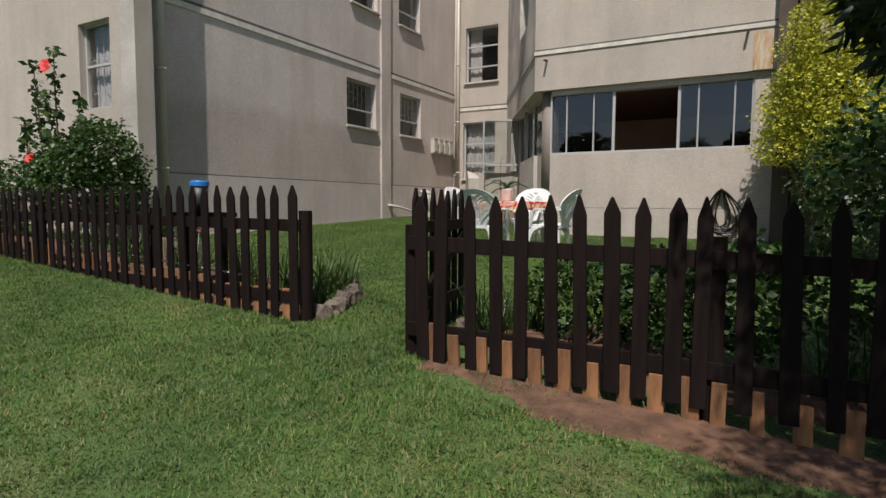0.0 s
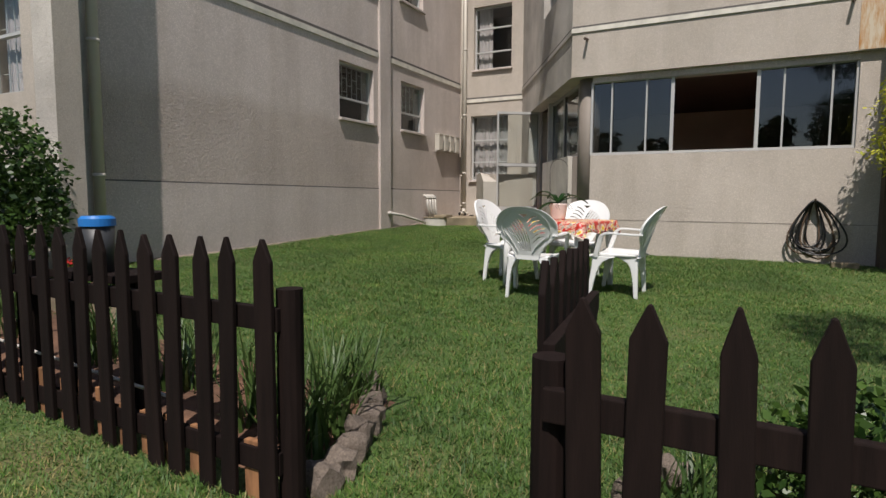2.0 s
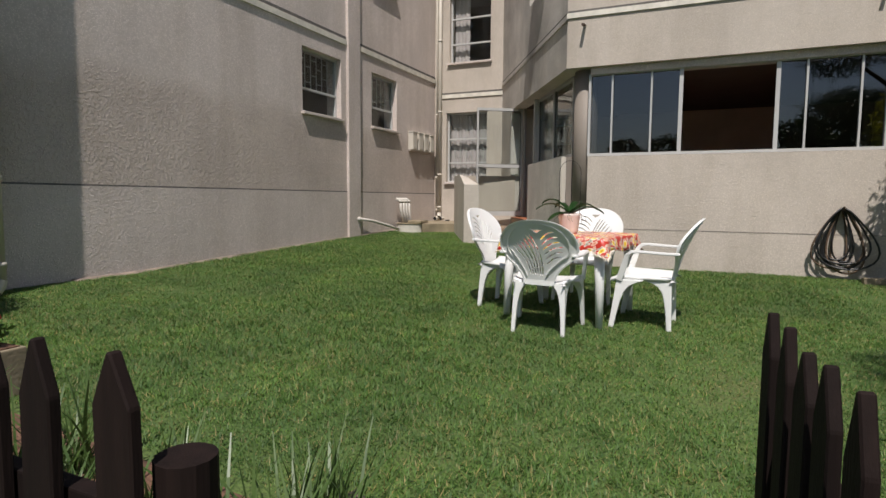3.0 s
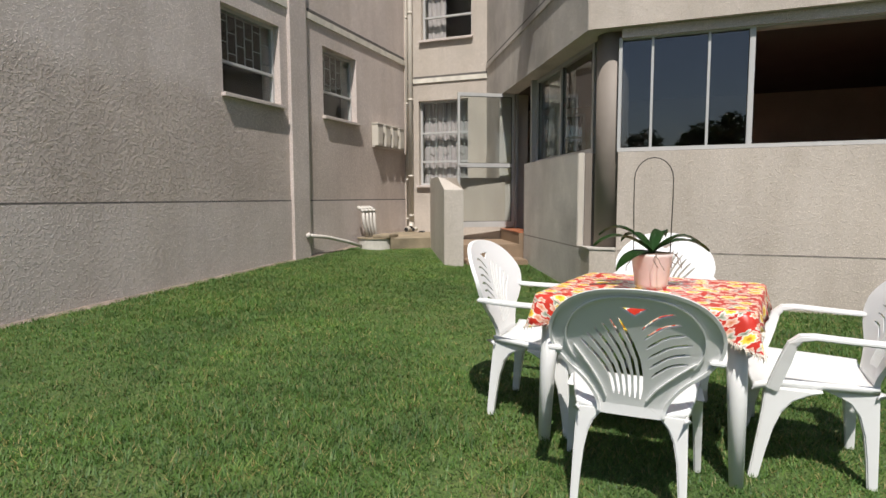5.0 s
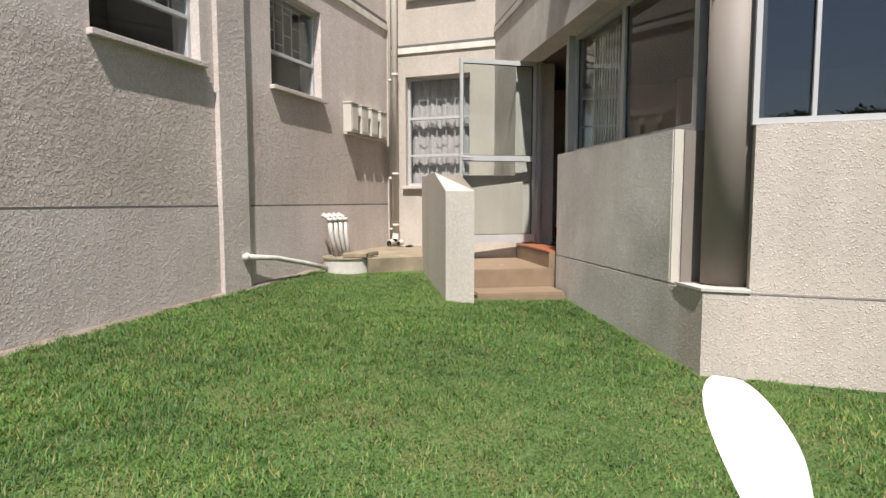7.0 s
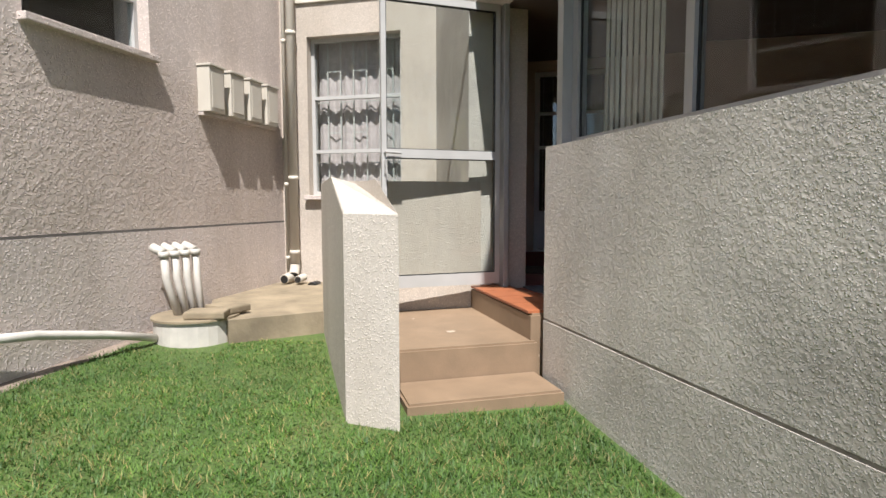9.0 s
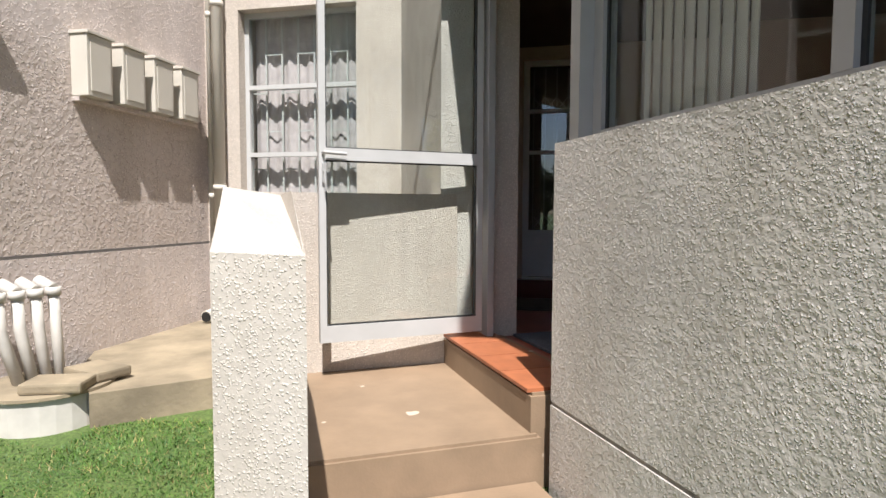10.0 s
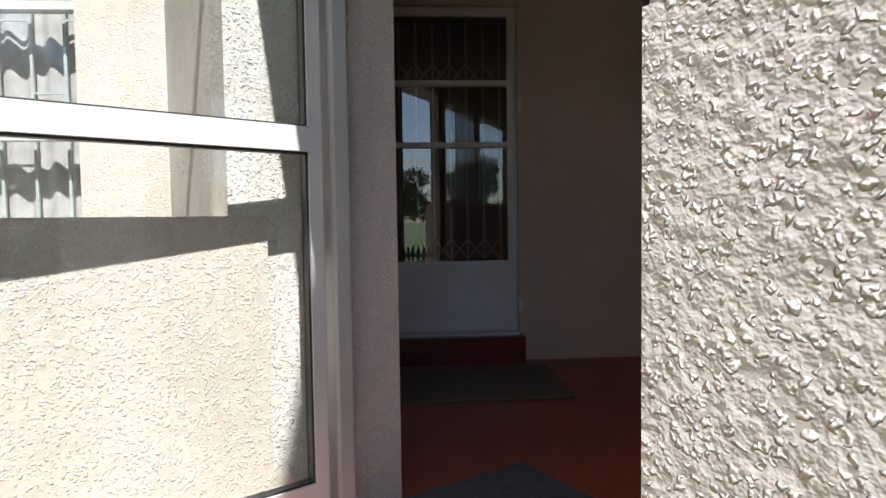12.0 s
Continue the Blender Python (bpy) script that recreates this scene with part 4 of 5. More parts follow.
# offcut boards along the foot of the fences
def offcuts(name, xs, y, label):
    e = thing(name, (0, y, 0), 0, label, "garden edging")
    for x in xs:
        g = float(ground_z(x, y))
        w = rnd.uniform(0.055, 0.085)
        h = rnd.uniform(0.17, 0.22)
        bm = bbox(-w / 2, w / 2, -0.012, 0.012, -0.08, h, bevel=0.003)
        ob = part("board", bm, M["offcut"], e)
        ob.matrix_local = pose(x, rnd.uniform(0.0, 0.01), g, 0, rnd.uniform(-3, 3), 0)
    return e


offcuts("timber_edging_left", [x + 0.07 for x in LEFT_X if -3.6 < x < 1.1], FX + 0.03, "short orange timber offcuts between the pickets' feet")
offcuts("timber_edging_right", [x + 0.075 for x in RIGHT_X], 3.77, "short orange timber offcuts between the pickets' feet")


def bed(name, pts, label):
    """A low heap of soil over the plan rectangle."""
    x0, x1, y0, y1 = pts
    nx, ny = int((x1 - x0) / 0.12), int((y1 - y0) / 0.12)
    vs = []
    for j in range(ny + 1):
        for i in range(nx + 1):
            x, y = x0 + (x1 - x0) * i / nx, y0 + (y1 - y0) * j / ny
            m = min(i, nx - i, j, ny - j)
            z = float(ground_z(x, y)) + (-0.03 if m == 0 else 0.045 + 0.03 * noise.noise(Vector((x * 3, y * 3, 1))))
            vs.append((x, y, z))
    fs = [(j * (nx + 1) + i, j * (nx + 1) + i + 1, (j + 1) * (nx + 1) + i + 1, (j + 1) * (nx + 1) + i) for j in range(ny) for i in range(nx)]
    return tagged(mesh_ob(name, vs, fs, M["soil"], True), label, "", "", "structure")


bed("soil_left", (-5.0, 1.15, 4.0, 4.95), "dark soil of the flower bed")
bed("soil_right", (2.35, 5.6, 4.0, 4.75), "dark soil of the flower bed")
strip_v, strip_f = [], []
for i in range(61):
    x = 2.35 + i * 0.055
    w = 0.12 + 0.20 * noise.noise(Vector((x * 1.7, 0, 3))) + 0.09 * noise.noise(Vector((x * 6, 0, 9))) + 0.22 * min(1, (x - 2.35) / 1.2)
    for y in (3.80, 3.72 - max(0.02, w) * 0.5, 3.72 - max(0.04, w)):
        strip_v.append((x, y, float(ground_z(x, y)) + (0.012 if y > 3.5 and y > 3.72 - w else -0.006)))
for i in range(60):
    for j in range(2):
        strip_f.append((i * 3 + j, i * 3 + j + 1, i * 3 + j + 4, i * 3 + j + 3))
tagged(mesh_ob("soil_strip", strip_v, strip_f, M["soil"], True), "bare red soil at the foot of the fence", "", "", "structure")


def rock_mesh(seed):
    bm = bmesh.new()
    bmesh.ops.create_icosphere(bm, subdivisions=2, radius=1.0)
    for v in bm.verts:
        v.co = Vector([max(-0.72, min(0.72, q)) for q in v.co]) * 1.2
        v.co *= 1 + 0.5 * noise.noise(v.co * 1.3 + Vector((seed * 7.1, 0, 0)))
    me = bpy.data.meshes.new("rock")
    bm.to_mesh(me)
    bm.free()
    me.materials.append(M["rock"])
    return me


ROCKS = [rock_mesh(i) for i in range(4)]
ROCK_AT = [(1.28, 4.10), (1.27, 4.21), (1.24, 4.33), (1.20, 4.44), (1.16, 4.56), (1.10, 4.68), (1.02, 4.80), (0.9, 4.9), (2.25, 4.15), (2.28, 4.35), (2.27, 4.55), (2.4, 4.8)]
for i, (x, y) in enumerate(ROCK_AT):
    ob = new("rock", ROCKS[i % 4])
    k = rnd.uniform(0.8, 1.2)
    ob.matrix_world = pose(x, y, float(ground_z(x, y)) + 0.035, 0, 0, rnd.uniform(0, 360)) @ Matrix.Diagonal((0.07 * k, 0.055 * k, 0.078 / k, 1))
    tagged(ob, "grey-brown edging rock round the flower bed", "rock", "rocks round the bed")


# ---- table, chairs, pot ----
def arch(n, w, h):
    """Half outline of a chair back from the foot, up and over."""
    out = []
    for i in range(n + 1):
        a = math.pi * i / n
        out.append((-math.cos(a) * w, math.sin(a) * h))
    return out


def garden_chair():
    """A monobloc armchair, facing local +y, origin on the ground under its middle."""
    e = thing("garden_chair", (0, 0, 0), 0, "white moulded plastic garden armchair with a slotted back", "chair", "four chairs round the table")
    SH = 0.405

    def back_pt(u, v, off=0.0):
        # u across, v up from the seat, both in metres
        q = max(0.0, v) / 0.45
        return Vector((u, -0.236 - 0.180 * q ** 1.22 + (0.30 + 0.38 * min(1.0, q * 1.6)) * u * u - off, SH + v))

    def plate(bm, pts, wid, t=0.006):
        """A flat strip along (u, v) points on the back, wid wide."""
        rows = []
        for i, (u, v) in enumerate(pts):
            a, b2 = pts[max(i - 1, 0)], pts[min(i + 1, len(pts) - 1)]
            d = Vector((b2[0] - a[0], b2[1] - a[1])).normalized()
            nn = Vector((-d.y, d.x))
            l, r = (u + nn.x * wid / 2, v + nn.y * wid / 2), (u - nn.x * wid / 2, v - nn.y * wid / 2)
            rows.append([bm.verts.new(back_pt(*l, -t)), bm.verts.new(back_pt(*r, -t)), bm.verts.new(back_pt(*r, t)), bm.verts.new(back_pt(*l, t))])
        for a, b2 in zip(rows, rows[1:]):
            for k in range(4):
                bm.faces.new((a[k], a[(k + 1) % 4], b2[(k + 1) % 4], b2[k]))
        bm.faces.new(rows[0][::-1])
        bm.faces.new(rows[-1])

    def loft(name, rows, bevel=0.005):
        """A closed skin through rings of four corners."""
        bm = bmesh.new()
        rings = [[bm.verts.new(p) for p in ring] for ring in rows]
        for a, b2 in zip(rings, rings[1:]):
            for k in range(4):
                bm.faces.new((a[k], a[(k + 1) % 4], b2[(k + 1) % 4], b2[k]))
        bm.faces.new(rings[0])
        bm.faces.new(rings[-1][::-1])
        bmesh.ops.recalc_face_normals(bm, faces=bm.faces)
        sharp = [ed for ed in bm.edges if len(ed.link_faces) < 2 or ed.calc_face_angle(0) > 0.7]
        bmesh.ops.bevel(bm, geom=sharp, offset=bevel, segments=2, affect="EDGES")
        return part(name, bm, M["plastic"], e)

    def smooth_line(pts, n=4):
        """Points on a soft curve through the given ones."""
        out = []
        for i in range(len(pts) - 1):
            p0, p1, p2, p3 = (Vector((*pts[max(0, min(len(pts) - 1, k))], 0)) for k in (i - 1, i, i + 1, i + 2))
            for k in range(n):
                t = k / n
                q = 0.5 * (2 * p1 + (p2 - p0) * t + (2 * p0 - 5 * p1 + 4 * p2 - p3) * t * t + (3 * p1 - p0 - 3 * p2 + p3) * t ** 3)
                out.append((q.x, q.y))
        return out + [pts[-1]]

    # the back: one shell, narrow at the seat and wide above, its slots cut through it
    half = smooth_line([(0.108, -0.035), (0.110, 0.0), (0.128, 0.045), (0.168, 0.10), (0.225, 0.15), (0.265, 0.20), (0.280, 0.255), (0.270, 0.31), (0.236, 0.363), (0.185, 0.405), (0.12, 0.432), (0.06, 0.442), (0.0, 0.445)], 3)
    loops = [half + [(-u, v) for u, v in half[-2::-1]]]

    def slot(pts, wid):
        left, right = [], []
        for i, (u, v) in enumerate(pts):
            a, b2 = pts[max(i - 1, 0)], pts[min(i + 1, len(pts) - 1)]
            d = Vector((b2[0] - a[0], b2[1] - a[1])).normalized()
            w = wid / 2 * (0.45 if i in (0, len(pts) - 1) else 1.0)
            left.append((u - d.y * w, v + d.x * w))
            right.append((u + d.y * w, v - d.x * w))
        return left + right[::-1]

    for k in range(6):
        q = k / 5
        u1, v1 = -0.050 - 0.125 * q, 0.345 - 0.095 * q ** 1.4
        u0 = 0.030 - 0.088 * q
        v0 = 0.035 + 0.012 * q
        loops.append(slot([(u0 + (u1 - u0) * t + 0.030 * math.sin(math.pi * t), v0 + (v1 - v0) * t) for t in (0, 0.12, 0.3, 0.5, 0.7, 0.88, 1)], 0.0115))
    for k in range(6):
        v0 = 0.125 + 0.036 * k
        u0 = 0.062 - 0.007 * k
        ln = 0.135 - 0.012 * abs(k - 2)
        loops.append(slot([(u0 + ln * t, v0 + 0.060 * t + 0.018 * math.sin(math.pi * t)) for t in (0, 0.15, 0.4, 0.6, 0.85, 1)], 0.0105))
    loops.append([(-0.045, 0.383), (0.045, 0.383), (0.002, 0.352)])
    bm = bmesh.new()
    for lp in loops:
        vs = [bm.verts.new((u, v, 0)) for u, v in lp]
        for i in range(len(vs)):
            bm.edges.new((vs[i], vs[(i + 1) % len(vs)]))
    bmesh.ops.triangle_fill(bm, use_beauty=True, edges=list(bm.edges))
    for k in range(-9, 10):
        bmesh.ops.bisect_plane(bm, geom=list(bm.verts) + list(bm.edges) + list(bm.faces), plane_co=(k * 0.03, 0, 0), plane_no=(1, 0, 0))
    for k in range(0, 15):
        bmesh.ops.bisect_plane(bm, geom=list(bm.verts) + list(bm.edges) + list(bm.faces), plane_co=(0, -0.03 + k * 0.034, 0), plane_no=(0, 1, 0))
    for v in bm.verts:
        v.co = back_pt(v.co.x, v.co.y)
    bmesh.ops.recalc_face_normals(bm, faces=bm.faces)
    bmesh.ops.solidify(bm, geom=list(bm.faces), thickness=0.009)
    back = part("backrest", bm, M["plastic"], e)
    bm = bmesh.new()
    plate(bm, loops[0][1:-1], 0.011, 0.010)
    part("rolled_edge", bm, M["plastic"], back)
    bm = bmesh.new()
    ridge = [(u * 0.80, 0.02 + v * 0.90) for u, v in loops[0] if v > 0.16]
    plate(bm, ridge, 0.006, 0.0085)
    plate(bm, [(0.05 + 0.15 * t, 0.03 + 0.16 * t ** 0.75) for t in (0, 0.2, 0.4, 0.6, 0.8, 1)], 0.005, 0.0085)
    plate(bm, [(-0.085 - 0.11 * t ** 1.3, 0.03 + 0.19 * t) for t in (0, 0.2, 0.4, 0.6, 0.8, 1)], 0.005, 0.0085)
    part("moulded_ridge", bm, M["plastic"], back)
    # seat: dished, narrower behind, its rim rolled down all round
    bm = bmesh.new()
    N = 14
    grid = []
    for j in range(N + 3):
        row = []
        for i in range(-2, N + 3):
            a = max(-1.0, min(1.0, i / N * 2 - 1))
            b2 = max(-1.0, min(1.0, (j - 1) / N * 2 - 1))
            w = 0.185 + 0.062 * ((b2 + 1) / 2) ** 0.8
            y = -0.225 + (b2 + 1) / 2 * 0.425
            z = SH - 0.020 * (1 - a * a) * (1 - 0.5 * max(0, b2)) - 0.020 * max(0, b2 - 0.5) ** 2 * 4 + 0.010 * abs(a) ** 6
            x = a * w
            if i in (-2, N + 2):
                z, x = z - 0.030, x * 1.02
            elif i in (-1, N + 1):
                z, x = z - 0.010, x * 1.025
            if j in (0, N + 2):
                z, y = min(z, SH - 0.036), y + (0.010 if j else 0.004)
            row.append(bm.verts.new((x, y, z)))
        grid.append(row)
    for j in range(len(grid) - 1):
        for i in range(len(grid[0]) - 1):
            bm.faces.new((grid[j][i], grid[j][i + 1], grid[j + 1][i + 1], grid[j + 1][i]))
    bmesh.ops.recalc_face_normals(bm, faces=bm.faces)
    bm.normal_update()
    bmesh.ops.solidify(bm, geom=list(bm.faces), thickness=0.008)
    bmesh.ops.recalc_face_normals(bm, faces=bm.faces)
    part("seat", bm, M["plastic"], e, smooth=True)
    for sx in (-1, 1):
        # rear leg: slim at the foot, flaring in an arch under the seat
        rows = []
        for z, ox, oy, wx, wy in ((0.0, 0.199, -0.245, 0.026, 0.034), (0.12, 0.196, -0.240, 0.030, 0.040), (0.22, 0.193, -0.236, 0.036, 0.050), (0.29, 0.190, -0.232, 0.046, 0.066), (0.335, 0.188, -0.230, 0.062, 0.095), (0.365, 0.187, -0.228, 0.085, 0.145), (0.385, 0.186, -0.226, 0.105, 0.20)):
            rows.append([(sx * ox, oy, z), (sx * (ox - wx), oy, z), (sx * (ox - wx), oy + wy, z), (sx * (ox + (wy - 0.034) * 0.12), oy + wy, z)])
        loft("leg", rows)
        # front leg: leans forward, flares back under the seat
        rows = []
        for z, ox, oy, wx, wy in ((0.0, 0.270, 0.205, 0.026, 0.036), (0.12, 0.266, 0.190, 0.030, 0.042), (0.22, 0.262, 0.178, 0.034, 0.052), (0.29, 0.258, 0.170, 0.042, 0.070), (0.335, 0.255, 0.166, 0.056, 0.10), (0.365, 0.253, 0.163, 0.074, 0.15), (0.385, 0.252, 0.161, 0.09, 0.20)):
            rows.append([(sx * ox, oy, z), (sx * (ox - wx), oy, z), (sx * (ox - wx), oy - wy, z), (sx * ox, oy - wy, z)])
        loft("leg", rows)
        # armrest: flat from the back, then bending down to the seat's side
        path = [(0.262, -0.282, 0.602), (0.274, -0.20, 0.601), (0.280, -0.10, 0.604), (0.281, 0.01, 0.608), (0.281, 0.058, 0.600), (0.279, 0.085, 0.572), (0.272, 0.105, 0.50), (0.262, 0.128, 0.42), (0.256, 0.142, 0.375)]
        wid = [0.050, 0.048, 0.052, 0.056, 0.054, 0.050, 0.046, 0.048, 0.060]
        rows = []
        for i, p in enumerate(path):
            a, b2 = Vector(path[max(i - 1, 0)]), Vector(path[min(i + 1, len(path) - 1)])
            d = (b2 - a).normalized()
            up = Vector((0, -d.z, d.y)).normalized()
            k = min(1.0, max(0.0, (i - 3) / 3))
            wx, wn = wid[i] * (1 - k) + 0.028 * k, 0.018 * (1 - k) + 0.045 * k
            c = Vector((p[0] - 0.004 * k, p[1], p[2]))
            rows.append([Vector((sx * (c.x + k1 * wx / 2), c.y, c.z)) + up * (k2 * wn / 2) for k1, k2 in ((-1, -1), (1, -1), (1, 1), (-1, 1))])
        loft("armrest", rows)
    return e


def on_ground(x, y):
    return float(ground_z(x, y))


def on_slope(x, y, rz, sink=0.0):
    """A pose standing on the lawn, leaning with it."""
    k = 0.15
    zx = (on_ground(x + k, y) - on_ground(x - k, y)) / (2 * k)
    zy = (on_ground(x, y + k) - on_ground(x, y - k)) / (2 * k)
    lean = Vector((0, 0, 1)).rotation_difference(Vector((-zx, -zy, 1)).normalized()).to_matrix().to_4x4()
    return Matrix.Translation((x, y, on_ground(x, y) - sink)) @ lean @ pose(0, 0, 0, 0, 0, rz)


chair0 = garden_chair()
SEATS = [(0.844, 7.703, 0.9), (0.395, 8.273, -95.5), (1.501, 8.18, 87.5), (0.92, 8.90, 177.4)]
for i, (x, y, rz) in enumerate(SEATS):
    m = on_slope(x, y, rz, 0.006)
    if i == 0:
        chair0.matrix_world = m
    else:
        copy_thing(chair0, m)

TX, TY, TR = 0.91, 8.27, -9.5
tz = on_ground(TX, TY)
e = thing("garden_table", (TX, TY, tz), TR, "square white plastic garden table under a floral cloth", "table")
TH = 0.672
part("tabletop", bbox(-0.43, 0.43, -0.43, 0.43, TH - 0.03, TH, bevel=0.01), M["plastic"], e)
part("apron", bbox(-0.38, 0.38, -0.38, 0.38, TH - 0.09, TH - 0.031, bevel=0.004), M["plastic"], e)
for sx in (-1, 1):
    for sy in (-1, 1):
        bm = bmesh.new()
        tube(bm, [(sx * 0.37, sy * 0.37, TH - 0.05), (sx * 0.385, sy * 0.385, 0.35), (sx * 0.395, sy * 0.395, -0.02)], [0.042, 0.036, 0.026], 14)
        part("leg", bm, M["plastic"], e, smooth=True)


def cloth():
    bm = bmesh.new()
    R, D, N = 0.443, 0.10, 64
    rows = []
    prof = [(0.0, 0), (0.25, 0), (0.5, 0), (0.75, 0), (0.93, 0), (0.985, 0), (1.0, -0.008), (1.004, -0.03), (1.0, -0.07), (1.0, -0.11), (1.0, -D)]
    for k, (f, dz) in enumerate(prof):
        row = []
        for i in range(N * 4):
            q = i / N
            side, t = int(q) % 4, (q % 1) * 2 - 1
            x, y = ((t, -1), (1, t), (-t, 1), (-1, -t))[side]
            cr = 1 - 0.04 * max(0, abs(t) - 0.9) * 10
            hang = -dz / D
            ph = i * 2 * math.pi / (N * 4)
            wave = 0.018 * math.sin(ph * 21) + 0.012 * math.sin(ph * 13 + 1)
            corner = max(0.0, abs(t) - 0.75) / 0.25
            out = 1 + hang * (0.03 + wave + 0.05 * corner)
            z = dz * (1 + 0.35 * corner + 0.12 * math.sin(ph * 9)) if dz < -0.02 else dz
            row.append(bm.verts.new((x * R * f * cr * out, y * R * f * cr * out, TH + 0.004 + z)) if k else None)
        rows.append(row)
    mid = bm.verts.new((0, 0, TH + 0.004))
    n = N * 4
    for i in range(n):
        bm.faces.new((mid, rows[1][i], rows[1][(i + 1) % n]))
        for a, b2 in zip(rows[1:], rows[2:]):
            bm.faces.new((a[i], b2[i], b2[(i + 1) % n], a[(i + 1) % n]))
    bmesh.ops.recalc_face_normals(bm, faces=bm.faces)
    uv = bm.loops.layers.uv.new("pattern")
    for f in bm.faces:
        for lp in f.loops:
            v = lp.vert.co
            m = max(abs(v.x), abs(v.y), 1e-6)
            k = 1 + (TH + 0.004 - v.z) / m
            lp[uv].uv = (v.x * k, v.y * k)
    hem = [v.co.copy() for v in rows[-1]]
    ob = bm_ob("tablecloth", bm, M["cloth"], True)
    r = random.Random(8)
    bm = bmesh.new()
    for i in range(n):
        if abs((i / N) % 1 - 0.5) < 0.34:
            continue
        for k in range(4):
            p = hem[i].lerp(hem[(i + 1) % n], (k + r.uniform(0, 0.8)) / 4)
            o = Vector((p.x, p.y, 0)).normalized()
            s = Vector((-o.y, o.x, 0))
            ln = r.uniform(0.012, 0.032)
            q = p + o * r.uniform(0.0, 0.02) + s * r.uniform(-0.012, 0.012) - Vector((0, 0, ln))
            md = (p + q) / 2 + o * 0.006
            a = [bm.verts.new(w) for w in (p - s * 0.0012, p + s * 0.0012, md + s * 0.0022, q + s * 0.001, q - s * 0.001, md - s * 0.0022)]
            bm.faces.new((a[0], a[1], a[2], a[5]))
            bm.faces.new((a[5], a[2], a[3], a[4]))
    part("fringe", bm, M["fringe"], ob, "knotted cream cotton fringe")
    ob.matrix_world = pose(TX, TY, tz, 0, 0, TR)
    return tagged(ob, "red tablecloth printed with yellow and pink flowers", "tablecloth")


cloth()

PX, PY = 0.89, 8.27
e = thing("orchid_pot", (PX, PY, tz + TH + 0.006), 15, "pale pink ceramic pot holding an orchid, on the table", "plant pot")
bm = bmesh.new()
for r0, z0, r1, z1 in ((0.058, 0, 0.082, 0.15),):
    tube(bm, [(0, 0, 0), (0, 0, 0.02), (0, 0, 0.15), (0, 0, 0.165)], [0.068, 0.074, 0.092, 0.096], 28)
part("pot", bm, M["pot"], e, smooth=True)
part("potting_bark", tube(bmesh.new(), [(0, 0, 0.155), (0, 0, 0.1665)], 0.088, 24), M["bark"], e)


def leaf_blade(length, width, a, rise, droop):
    bm = bmesh.new()
    rows = []
    for j in range(9):
        q = j / 8
        w = width * math.sin(math.pi * min(0.98, 0.12 + 0.86 * q)) ** 0.7
        r = length * q
        z = rise * math.sin(q * 2.2) - droop * q * q
        c = Vector((math.cos(a) * r, math.sin(a) * r, z))
        s = Vector((-math.sin(a), math.cos(a), 0))
        rows.append([bm.verts.new(c - s * w / 2 + Vector((0, 0, 0.012))), bm.verts.new(c), bm.verts.new(c + s * w / 2 + Vector((0, 0, 0.012)))])
    for p, q in zip(rows, rows[1:]):
        for k in range(2):
            bm.faces.new((p[k], p[k + 1], q[k + 1], q[k]))
    return bm


for a, ln, w, ri, dr in ((190, 0.25, 0.075, 0.10, 0.05), (215, 0.2, 0.085, 0.02, 0.09), (160, 0.22, 0.06, 0.13, 0.03), (20, 0.28, 0.06, 0.08, 0.07), (350, 0.2, 0.07, 0.10, 0.05), (60, 0.2, 0.06, 0.11, 0.03), (130, 0.16, 0.06, 0.10, 0.04)):
    bm = leaf_blade(ln * 1.12, w * 1.1, radians(a), ri, dr)
    bmesh.ops.solidify(bm, geom=list(bm.faces), thickness=0.003)
    bmesh.ops.translate(bm, verts=bm.verts, vec=(0, 0, 0.165))
    part("leaf", bm, M["orchid"], e, smooth=True)
bm = bmesh.new()
pts = [(-0.082, 0, 0.12), (-0.088, 0, 0.42)] + [(-0.088 * math.cos(t), 0, 0.51 + 0.10 * math.sin(t)) for t in np.linspace(0, math.pi, 11)] + [(0.088, 0, 0.42), (0.082, 0, 0.12)]
tube(bm, pts, 0.0025, 6)
part("wire_hoop", bm, M["wire"], e, "dark wire hoop stuck in the pot", smooth=True)
for k in range(7):
    bm = bmesh.new()
    a = rnd.uniform(0, 6.28)
    pts = [(math.cos(a) * 0.09, math.sin(a) * 0.09, 0.168)]
    for j in range(4):
        p = pts[-1]
        pts.append((p[0] + math.cos(a) * 0.012 + rnd.uniform(-0.015, 0.015), p[1] + math.sin(a) * 0.012 + rnd.uniform(-0.01, 0.01), p[2] - 0.02 + rnd.uniform(-0.01, 0.015)))
    tube(bm, pts, 0.002, 5)
    part("air_root", bm, M["rock"], e)

# coiled hose hung on the wall
e = thing("garden_hose", (3.33, FY, 0), 0, "old dark garden hose coiled over a hook on the wall", "hose")
for k in range(9):
    bm = bmesh.new()
    w = 0.10 + 0.028 * k + rnd.uniform(-0.02, 0.02)
    d = 0.45 + 0.03 * rnd.uniform(-2, 2)
    off = rnd.uniform(-0.05, 0.08)
    pts = []
    for j in range(29):
        t = 2 * math.pi * j / 28
        q = (1 - math.cos(t)) / 2
        x = math.sin(t) * w * (0.35 + 0.9 * q) + off * q
        pts.append((x, -0.025 - 0.014 * k + 0.01 * math.sin(5 * t + k), 2.73 - d * 1.5 * q * 0.98))
    tube(bm, pts, 0.011, 8)
    part("coil", bm, M["black"] if k % 3 else M["bark"], e, smooth=True)
bm = bmesh.new()
tube(bm, [(0, 0.0, 2.72), (0, -0.16, 2.72), (0, -0.17, 2.75)], 0.012, 8)
